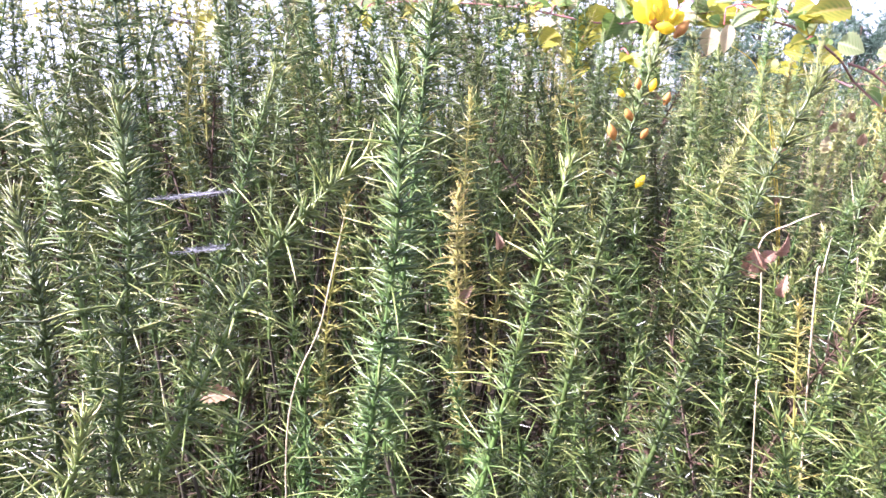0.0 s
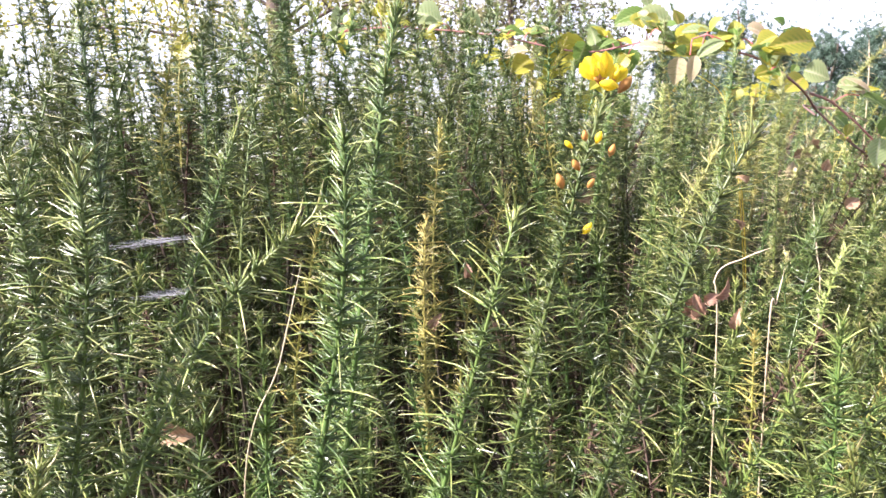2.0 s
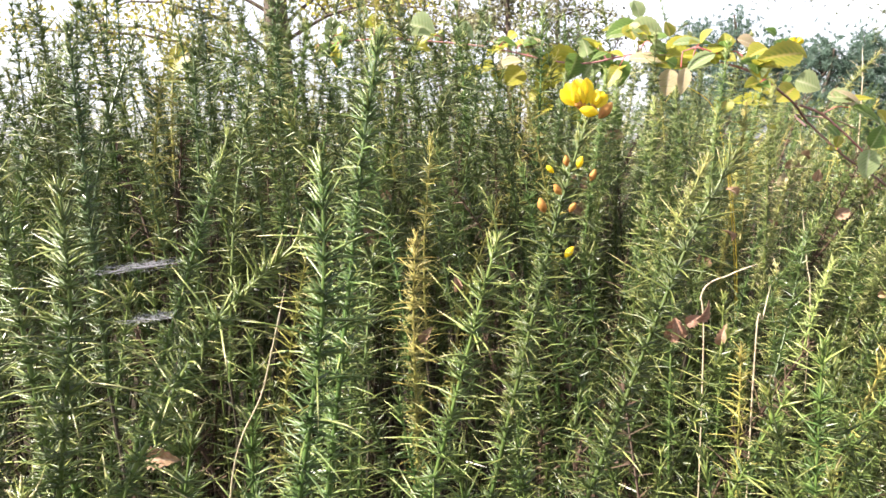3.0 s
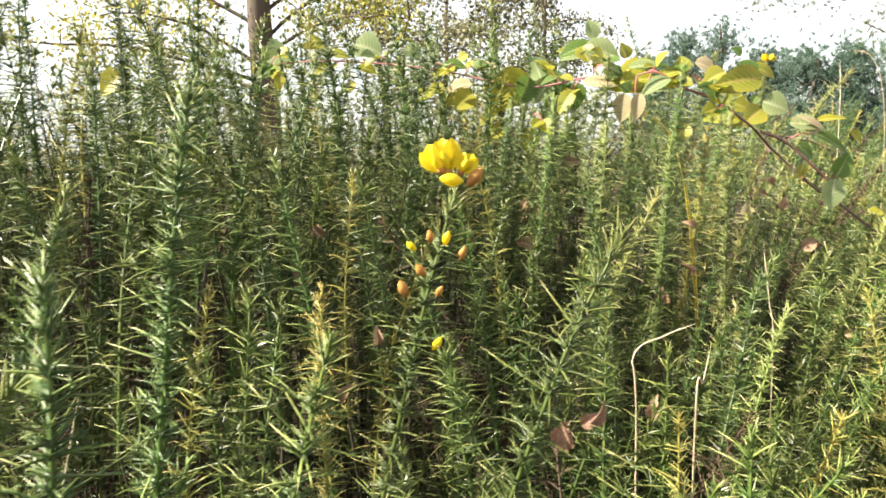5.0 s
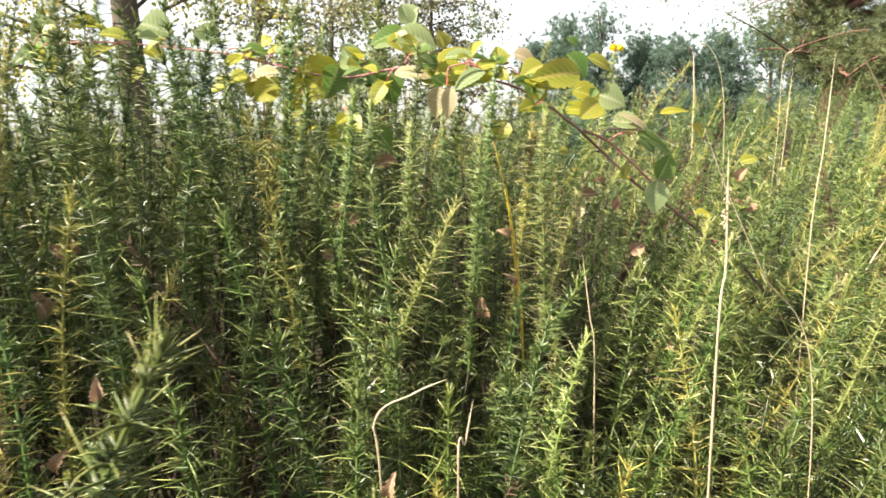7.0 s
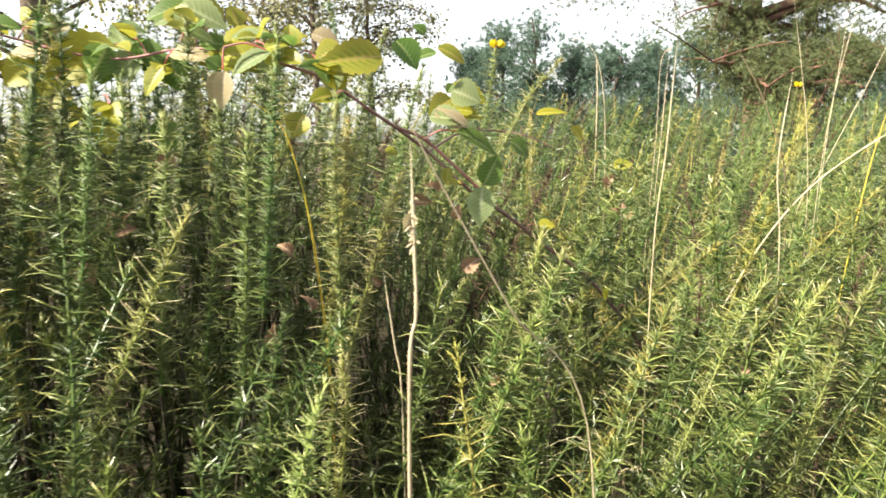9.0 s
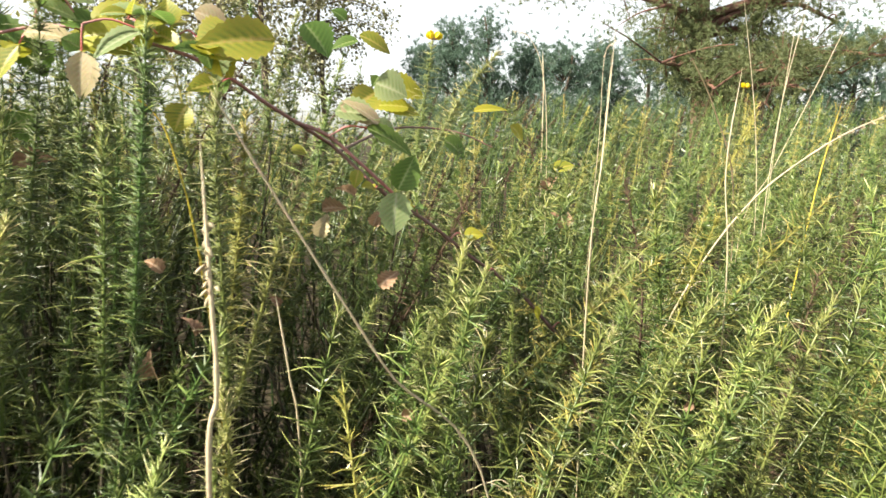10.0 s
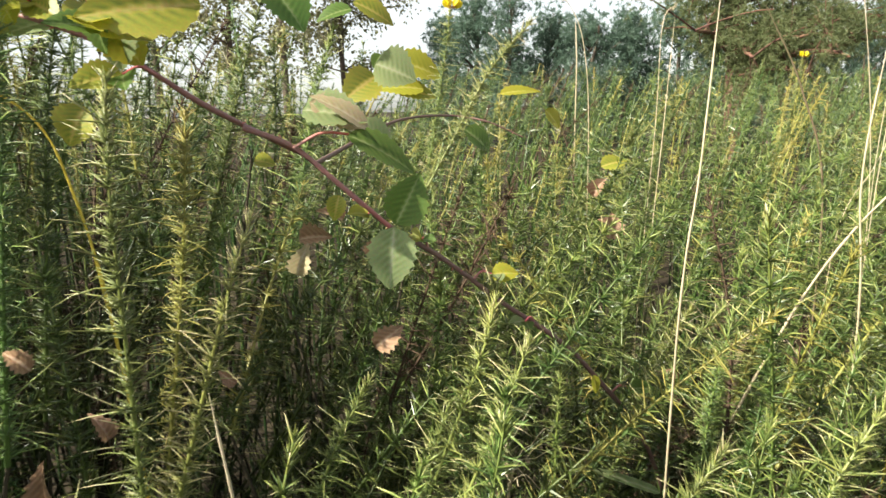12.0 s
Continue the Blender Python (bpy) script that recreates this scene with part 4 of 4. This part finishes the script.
petiole((0.500, 1.860, 1.560), (0.503, 1.860, 1.646))
leaflet((0.573, 1.850, 1.598), (0.562, 1.850, 1.634), 0.041, LEAF_MIXED)
leaflet((0.660, 1.800, 1.533), (0.594, 1.800, 1.518), 0.035, LEAF_PALE)
leaflet((-0.638, 1.950, 1.627), (-0.705, 1.950, 1.575), 0.065, LEAF_YELLOW, (-0.2, -0.9, 0.2))
leaflet((-0.647, 1.970, 1.612), (-0.643, 1.970, 1.561), 0.051, LEAF_PALE)
leaflet((0.127, 1.950, 1.549), (0.069, 1.950, 1.525), 0.052, LEAF_YELLOW)
leaflet((0.178, 1.950, 1.550), (0.156, 1.950, 1.513), 0.052, LEAF_MIXED)
leaflet((0.222, 1.950, 1.567), (0.149, 1.950, 1.548), 0.049, LEAF_PINK)
leaflet((0.510, 1.900, 1.626), (0.420, 1.900, 1.632), 0.033, LEAF_MIXED)
leaflet((-0.281, 2.000, 1.655), (-0.266, 2.000, 1.666), 0.030, LEAF_YELLOW)
leaflet((0.355, 1.880, 1.574), (0.251, 1.860, 1.501), 0.091, LEAF_YELLOW, (-0.3, -0.9, 0.2))
leaflet((0.355, 1.860, 1.566), (0.328, 1.840, 1.504), 0.058, LEAF_GREEN, (0.3, -0.9, 0.2))
leaflet((0.397, 1.870, 1.554), (0.366, 1.850, 1.509), 0.053, LEAF_PALE, (0.1, -0.9, 0.3))
leaflet((0.382, 1.880, 1.564), (0.367, 1.860, 1.603), 0.052, LEAF_PALE, (0, -0.9, 0.3))
leaflet((0.477, 1.840, 1.631), (0.555, 1.820, 1.595), 0.057, LEAF_PALE, (0.1, -0.8, 0.5))
leaflet((0.473, 1.840, 1.629), (0.482, 1.820, 1.590), 0.044, LEAF_MIXED, (-0.3, -0.8, 0.3))
leaflet((0.465, 1.800, 1.546), (0.538, 1.780, 1.535), 0.036, LEAF_PINK, (0, -0.8, 0.5))
leaflet((0.543, 1.780, 1.539), (0.619, 1.760, 1.545), 0.048, LEAF_YELLOW, (0, -0.8, 0.4))
leaflet((0.565, 1.800, 1.574), (0.640, 1.780, 1.574), 0.040, LEAF_PALE, (0, -0.7, 0.6))
leaflet((0.346, 1.840, 1.452), (0.350, 1.820, 1.381), 0.047, LEAF_YELLOW, (0, -0.9, 0.2))
leaflet((0.224, 1.900, 1.537), (0.179, 1.880, 1.503), 0.060, LEAF_YELLOW, (-0.2, -0.9, 0.2))
leaflet((0.860, 1.950, 1.592), (0.900, 1.930, 1.536), 0.068, LEAF_GREEN, (0.2, -0.8, 0.4))
leaflet((1.021, 2.200, 1.512), (1.085, 2.180, 1.484), 0.082, LEAF_PALE, (0, -0.9, 0.3))
leaflet((1.021, 2.200, 1.492), (0.963, 2.180, 1.453), 0.066, LEAF_MIXED, (0, -0.8, 0.4))
leaflet((0.884, 1.720, 1.437), (0.947, 1.700, 1.427), 0.052, LEAF_PALE, (0, -0.7, 0.6))
leaflet((-0.069, 2.000, 1.678), (0.002, 1.980, 1.653), 0.085, LEAF_PALE, (0, -0.8, 0.4))
leaflet((-0.236, 2.000, 1.670), (-0.288, 1.980, 1.642), 0.085, LEAF_PALE, (0, -0.8, 0.4))
leaflet((0.509, 1.950, 1.671), (0.526, 1.930, 1.693), 0.055, LEAF_PALE, (0, -0.8, 0.4))
leaflet((0.488, 1.900, 1.632), (0.427, 1.880, 1.607), 0.060, LEAF_PALE, (0, -0.7, 0.5))
leaflet((0.390, 1.900, 1.579), (0.452, 1.880, 1.505), 0.056, LEAF_GREEN, (0.3, -0.8, 0.3))


def trifoliate(at, way, size, mats):
    """One compound leaf: a stalk with an end leaflet and a pair beside it."""
    at, way = np.array(at), unit(np.array(way, float))
    side = unit(np.cross(way, [0, 0, 1]))
    end = at + way * size * 0.7
    petiole(at, end)
    leaflet(end, end + way * size + [0, 0, -0.25 * size], size * 0.78, mats[0], (way[0] * -0.3, -0.6, 0.8))
    for sgn, mat in ((1, mats[1]), (-1, mats[2])):
        w = unit(way * 0.35 + side * sgn + [0, 0, rng.uniform(-0.5, 0.1)])
        leaflet(end, end + w * size * 0.85, size * 0.62, mat, (0.2 * sgn, -0.6, 0.8))


palette = (LEAF_GREEN, LEAF_YELLOW, LEAF_MIXED, LEAF_PALE, LEAF_GREEN, LEAF_MIXED, LEAF_YELLOW)
for k, q in enumerate(range(12, 58, 3)):
    p = main_cane[q]
    way = (rng.normal(0, 0.7), rng.uniform(-0.7, 0.3), rng.uniform(-0.5, 0.7))
    trifoliate(p, way, rng.uniform(0.042, 0.060), [palette[int(rng.integers(7))] for _ in range(3)])
trifoliate((0.418, 1.740, 1.537), (-0.3, -0.5, 0.2), 0.05, (LEAF_YELLOW, LEAF_GREEN, LEAF_MIXED))
trifoliate((0.486, 1.780, 1.561), (0.4, -0.6, 0.3), 0.05, (LEAF_GREEN, LEAF_MIXED, LEAF_PALE))
trifoliate((0.531, 1.800, 1.573), (-0.5, -0.3, 0.5), 0.045, (LEAF_MIXED, LEAF_YELLOW, LEAF_PALE))
trifoliate((0.598, 1.780, 1.556), (0.6, -0.5, -0.1), 0.05, (LEAF_MIXED, LEAF_PALE, LEAF_YELLOW))
trifoliate((0.357, 1.800, 1.478), (0.3, -0.5, -0.3), 0.045, (LEAF_YELLOW, LEAF_YELLOW, LEAF_GREEN))
trifoliate((0.675, 1.750, 1.541), (0.6, -0.5, -0.2), 0.05, (LEAF_PALE, LEAF_MIXED, LEAF_GREEN))
trifoliate((0.186, 1.880, 1.599), (-0.5, -0.5, -0.2), 0.045, (LEAF_YELLOW, LEAF_MIXED, LEAF_YELLOW))
trifoliate((0.292, 1.860, 1.524), (-0.4, -0.5, -0.4), 0.045, (LEAF_YELLOW, LEAF_GREEN, LEAF_YELLOW))
trifoliate((0.627, 1.750, 1.542), (0.5, -0.5, -0.1), 0.042, (LEAF_MIXED, LEAF_YELLOW, LEAF_PALE))
for k, q in enumerate(range(8, 50, 7)):
    p = old_cane[59 - q]
    trifoliate(p, (rng.normal(0, 0.7), -0.3, rng.uniform(-0.3, 0.7)), rng.uniform(0.026, 0.038), [palette[int(rng.integers(7))] for _ in range(3)])


# ---- dead leaves caught in the gorse ----
def dead_leaf(at, size, turn, mat=LEAF_DEAD, label="curled brown dead leaf caught among gorse thorns"):
    ob = thing("dead_leaf", at, label, "dead leaf", "dead leaves in the gorse")
    g = Geo()
    way = np.array([math.cos(turn), rng.uniform(-0.3, 0.3), math.sin(turn)]) * size
    blade(g, -way * 0.5, way * 0.5, size * rng.uniform(0.5, 0.8), (rng.uniform(-0.7, 0.7), -0.8, 0.5), 12, 4, rng.uniform(0.6, 1.3), 0.035, 0.16, rng.uniform(0.4, 1.1), 0.9, rng.uniform(-1.2, 1.2))
    part("blade", g, mat, ob)


dead_leaf((0.445, 1.856, 1.368), 0.056, 0.4)
dead_leaf((0.339, 1.900, 1.268), 0.045, 1.2)
dead_leaf((0.335, 1.900, 1.234), 0.026, 2.9)
dead_leaf((0.972, 1.800, 1.168), 0.042, 0.6)
dead_leaf((0.877, 1.920, 1.244), 0.044, 1.2, LEAF_PINK, "pale bleached dead leaf caught among gorse thorns")
dead_leaf((0.297, 0.680, 1.202), 0.020, 1.0)
dead_leaf((0.269, 0.670, 1.193), 0.018, 1.1)
dead_leaf((0.337, 1.900, 1.252), 0.054, 1.0)
dead_leaf((0.270, 0.680, 1.185), 0.016, 1.0)
dead_leaf((0.294, 0.700, 1.190), 0.016, 0.6)
dead_leaf((0.405, 0.950, 1.105), 0.027, 1.5)
dead_leaf((0.013, 1.200, 1.045), 0.033, 1.3)
dead_leaf((-0.119, 1.500, 1.176), 0.047, 1.9)
dead_leaf((-0.096, 1.600, 1.253), 0.027, 2.0)
dead_leaf((0.370, 1.800, 1.254), 0.044, 0.2)
dead_leaf((0.615, 1.700, 1.082), 0.042, 1.7)
dead_leaf((0.896, 1.900, 1.277), 0.042, 0.1)
dead_leaf((0.977, 1.950, 1.251), 0.033, 1.2)
dead_leaf((0.918, 1.900, 1.305), 0.036, 2.6)
dead_leaf((1.276, 1.400, 1.069), 0.019, 0.4)
dead_leaf((0.789, 1.750, 1.154), 0.024, 2.4)
dead_leaf((0.642, 1.600, 1.241), 0.027, 2.4)
dead_leaf((0.672, 1.700, 1.135), 0.033, 2.0)
dead_leaf((1.424, 2.200, 1.289), 0.042, 1.1)
dead_leaf((1.320, 1.750, 1.101), 0.025, 2.2)
dead_leaf((-0.085, 1.500, 1.261), 0.034, 2.5)
dead_leaf((-0.155, 0.600, 1.109), 0.027, 0.0)
dead_leaf((1.542, 2.400, 1.180), 0.053, 2.2)
dead_leaf((1.500, 2.300, 1.196), 0.054, 1.3)
dead_leaf((0.963, 1.600, 1.010), 0.022, 0.2)
dead_leaf((0.269, 0.660, 1.193), 0.020, 1.8)
dead_leaf((0.328, 1.700, 1.198), 0.045, 2.5)
dead_leaf((0.066, 1.200, 1.132), 0.029, 1.6)


# ---- a broad grass blade lying in the thorns ----
lying = thing("grass_blade", (1.185, 1.75, 0.94), "broad pale green grass blade lying across the thorns", "grass")
g = Geo()
blade(g, (0.126, 0.0, 0.002), (0.0, -0.01, 0.067), 0.012, (0.2, -0.7, 0.6), 12, 2, 0.5, 0.0, 0.0, 0.1, 0.8, 0.0, 0.4)
part("blade", g, LEAF_PALE, lying)


# ---- tufts of dry grass ----
def dry_tuft(at, count, high, wide):
    at = np.array(at)
    ob = thing("dry_grass_tuft", (at[0], at[1], float(ground_z(at[0], at[1]))), "pale tuft of dry curling grass inside the gorse", "grass tuft", "dry grass tufts")
    base = at - np.array(ob.location)
    for q in range(count):
        g = Geo()
        out = rng.normal(0, wide, 2)
        foot = np.array([rng.normal(0, 0.01), rng.normal(0, 0.01), base[2] - high])
        tip = np.array([out[0], out[1], base[2] + rng.uniform(-0.3, 0.3) * high])
        tube(g, curve([[0, 0, 0], foot, 0.5 * (foot + tip) + [0.3 * out[0], 0.3 * out[1], 0.35 * high], tip + [0.5 * out[0], 0, -0.2 * high]], 14), np.linspace(0.0013, 0.0005, 14), 4)
        part("blade", g, STRAW, ob)


dry_tuft((1.13, 1.5, 0.93), 16, 0.14, 0.05)
dry_tuft((1.09, 1.75, 1.03), 12, 0.14, 0.04)
dry_tuft((1.62, 2.05, 1.08), 12, 0.16, 0.05)

# ---- spider's web between the shoots ----
web = thing("spider_web", (-0.17, 0.63, 1.262), "two flat grey sheets of spider silk slung between gorse shoots", "spider web")
for cx, cz, rx in ((-0.004, 0.0, 0.036), (0.0, -0.043, 0.026)):
    g = Geo()
    for q in range(70):
        a, a1 = rng.uniform(0, 6.283, 2)
        r0, r1 = rng.uniform(0.2, 1.0, 2)
        p = np.array([cx + rx * r0 * math.cos(a), rx * 1.1 * r0 * math.sin(a), cz + 0.05 * rx * r0 * math.cos(a) + rng.normal(0, 0.0006)])
        e = np.array([cx + rx * r1 * math.cos(a1), rx * 1.1 * r1 * math.sin(a1), cz + 0.05 * rx * r1 * math.cos(a1) + rng.normal(0, 0.0006)])
        tube(g, curve([p, 0.5 * (p + e) + [0, 0, -0.001], e], 5), 0.00012, 3)
    part("silk", g, WEB, web)


# ---- trees ----
def wander(a, b, sag, count=12):
    a, b = np.array(a, float), np.array(b, float)
    s = np.linspace(0, 1, count)[:, None]
    line = a + (b - a) * s
    line[:, 2] += (sag * np.sin(np.pi * s[:, 0]))
    return line + np.cumsum(rng.normal(0, 0.012, (count, 3)), 0) * np.linalg.norm(b - a) * s


def tufts(geo, centres, blades, size, width, flat=1.0):
    """Clusters of thin blades, standing out from each centre."""
    n = len(centres) * blades
    base = np.repeat(centres, blades, 0)
    way = rng.normal(size=(n, 3)) * [1, 1, flat] + [0, 0, 0.25]
    way = unit(way)
    spines(geo, base, way, size * rng.uniform(0.6, 1.2, n), np.full(n, width), np.full(n, 0.1), 0, rng.uniform(0, 0.4, n), rng.uniform(0.4, 1.0, n))


def leaves(geo, centres, size):
    """Small loose leaves, one folded pair of triangles each."""
    n = len(centres)
    way, side = unit(rng.normal(size=(n, 3)) + [0, 0, -0.5]), unit(rng.normal(size=(n, 3)))
    side = unit(np.cross(way, side))
    up = np.cross(way, side)
    ln = size * rng.uniform(0.6, 1.3, n)[:, None]
    v = np.stack([centres, centres + way * ln * 0.5 + side * ln * 0.34 + up * ln * 0.1, centres + way * ln, centres + way * ln * 0.5 - side * ln * 0.34 + up * ln * 0.1], 1)
    f = np.array([(0, 1, 2), (0, 2, 3)])[None] + (np.arange(n) * 4)[:, None, None]
    geo.add(v.reshape(-1, 3), f, np.repeat(rng.random(n), 4))


def around_lines(lines, per, spread):
    out = []
    for ln in lines:
        k = rng.integers(len(ln) // 3, len(ln), per)
        out.append(ln[k] + rng.normal(0, spread, (per, 3)))
    return np.concatenate(out)


def polar(az, dist):
    return np.array([0.4 + dist * math.sin(radians(az)), 0.4 + dist * math.cos(radians(az))])


# broad tree with a straight dark trunk and long bare limbs
ox, oy = polar(-16.6, 14.0)
oz = float(ground_z(ox, oy))
oak = thing("oak_tree", (ox, oy, oz), "leafy tree with dark trunk and thinning yellow-green autumn leaves", "tree")
g = Geo()
tube(g, wander((0, 0, -0.1), (0.25, 0.1, 9.0), 0.0), np.linspace(0.29, 0.12, 12), 10)
part("trunk", g, BARK, oak, "dark furrowed bark")
limbs = [wander((0, 0, 1.9 + 0.25 * k), (dx, dy, z), 0.35) for k, (dx, dy, z) in enumerate(
    ((-4.6, -0.6, 2.1), (-3.9, 0.5, 3.3), (-5.2, -1.0, 3.0), (-2.6, -1.2, 3.6), (2.9, -0.5, 3.2), (2.0, 0.8, 4.0), (-3.5, 0.4, 4.6), (3.2, 0.2, 4.8), (-1.5, 1.0, 5.5)))]
twigs = []
for ln in limbs:
    g = Geo()
    tube(g, ln, np.linspace(0.04, 0.01, len(ln)), 6)
    for q in rng.integers(3, len(ln), 9):
        e = ln[q] + rng.normal(0, 0.45, 3) + [0, 0, -0.1]
        twigs.append(wander(ln[q], e, 0.1, 7))
        tube(g, twigs[-1], np.linspace(0.014, 0.005, 7), 4)
    part("limb", g, BARK, oak)
g = Geo()
leaves(g, around_lines(twigs, 60, 0.16), 0.085)
leaves(g, around_lines(limbs, 330, 0.28), 0.085)
part("crown", g, FOLIAGE, oak, "loose yellow-green leaves")

# slender birches, thinly leaved
for az, dist, high in ((-7.0, 19.0, 7.5), (-2.5, 21.0, 7.0), (2.0, 18.0, 7.5), (6.0, 22.0, 6.5)):
    bx, by = polar(az, dist)
    tree = thing("birch_tree", (bx, by, float(ground_z(bx, by))), "slender thinly leaved birch with drooping twigs", "tree", "birches behind the gorse")
    g = Geo()
    trunk = wander((0, 0, -0.1), (rng.uniform(-0.5, 0.5), 0.2, high), 0.0, 14)
    tube(g, trunk, np.linspace(0.10, 0.03, 14), 7)
    part("trunk", g, BARK, tree)
    g, lines = Geo(), []
    for q in range(42):
        s = trunk[int(rng.integers(4, 13))]
        e = s + [rng.normal(0, 1.0), rng.normal(0, 0.8), rng.uniform(-0.6, 0.5)]
        lines.append(wander(s, e, 0.3, 10))
        tube(g, lines[-1], np.linspace(0.022, 0.006, 10), 4)
    part("branchwork", g, BARK, tree)
    g = Geo()
    leaves(g, around_lines(lines, 130, 0.17), 0.11)
    part("crown", g, FOLIAGE_DULL, tree, "sparse dull green leaves")

# young pines in a dark belt
for az, dist, high, wide in ((13.6, 19.0, 3.1, 0.7), (16.0, 18.0, 3.55, 1.0), (18.6, 17.5, 3.6, 1.1), (21.5, 18.5, 3.3, 1.1), (24.5, 17.5, 3.05, 1.2), (27.5, 18.5, 3.0, 1.2),
                             (30.5, 17.8, 3.0, 1.2), (33.5, 18.5, 2.9, 1.2), (37.0, 17.6, 2.9, 1.3), (40.5, 18.4, 2.9, 1.3), (44.0, 18.0, 3.0, 1.3), (48.0, 18.0, 3.0, 1.3)):
    px, py = polar(az, dist)
    tree = thing("young_pine", (px, py, float(ground_z(px, py))), "bushy blue-green young pine behind the heath", "tree", "belt of young pines")
    g = Geo()
    trunk = wander((0, 0, -0.1), (0.1, 0.0, high - 0.2), 0.0, 8)
    tube(g, trunk, np.linspace(0.09, 0.02, 8), 6)
    part("trunk", g, BARK, tree)
    g, heads = Geo(), []
    for q in range(48):
        z = rng.uniform(0.12, 0.97)
        a = rng.uniform(0, 6.283)
        r = wide * (1.08 - z ** 2.2) * rng.uniform(0.45, 1.0)
        s, e = np.array([0, 0, z * high * 0.85]), np.array([r * math.cos(a), r * math.sin(a), z * high + rng.uniform(-0.1, 0.2)])
        ln = wander(s, e, 0.0, 6)
        tube(g, ln, np.linspace(0.02, 0.006, 6), 3)
        heads += [c + rng.normal(0, 1.0, (13, 3)) * [0.19, 0.19, 0.16] for c in (e, 0.4 * s + 0.6 * e)]
    part("branchwork", g, BARK, tree)
    g = Geo()
    tufts(g, np.concatenate(heads), 17, 0.14, 0.010)
    part("crown", g, NEEDLE_BLUE, tree, "blue-green needle tufts")

# old pine with reddish limbs spreading over the heath
px, py = polar(34.5, 13.0)
pz = float(ground_z(px, py))
pine = thing("pine_tree", (px, py, pz), "old pine with reddish limbs and spreading dark needles", "tree")
g = Geo()
tube(g, wander((0.1, 0, -0.1), (-0.2, 0.1, 6.5), 0.0, 14), np.linspace(0.18, 0.11, 14), 10)
part("trunk", g, BARK_RED, pine, "flaking reddish bark")
limbs = [wander((0, 0, z0), (dx, dy, z1), sag, 14) for z0, dx, dy, z1, sag in (
    (2.6, -2.6, 1.2, 3.25, 0.25), (2.9, -3.2, 0.8, 3.7, 0.3), (2.3, -1.3, -0.8, 2.75, 0.2), (2.5, 1.9, -1.0, 2.6, 0.3), (2.7, 2.6, -1.6, 2.9, 0.2),
    (2.4, 1.2, -0.3, 2.35, 0.15), (3.1, 3.0, 0.5, 3.5, 0.3), (3.2, -1.6, -0.5, 4.0, 0.2), (3.4, 1.5, 0.8, 4.3, 0.2), (3.6, -2.8, 0.0, 4.6, 0.3), (2.2, -0.6, -0.4, 2.4, 0.1), (1.7, 1.1, -0.9, 1.85, 0.1), (1.6, -1.2, -0.9, 1.9, 0.1), (1.9, 2.4, -1.4, 2.1, 0.15), (1.5, 0.3, -1.2, 1.8, 0.1), (1.5, -0.9, -1.5, 1.5, 0.1), (1.4, 0.8, -1.6, 1.45, 0.1), (1.3, -0.2, -1.8, 1.3, 0.1), (1.5, 1.8, -1.2, 1.6, 0.1))]
twigs = []
for ln in limbs:
    g = Geo()
    tube(g, ln, np.linspace(0.085, 0.018, len(ln)), 6)
    for q in rng.integers(4, len(ln), 14):
        twigs.append(wander(ln[q], ln[q] + rng.normal(0, 0.36, 3) + [0, 0, 0.08], 0.05, 6))
        tube(g, twigs[-1], np.linspace(0.016, 0.006, 6), 4)
    part("limb", g, BARK_RED, pine, "reddish limb")
g = Geo()
tufts(g, around_lines(twigs, 42, 0.15), 12, 0.085, 0.006)
part("crown", g, NEEDLE, pine, "olive green needle tufts")
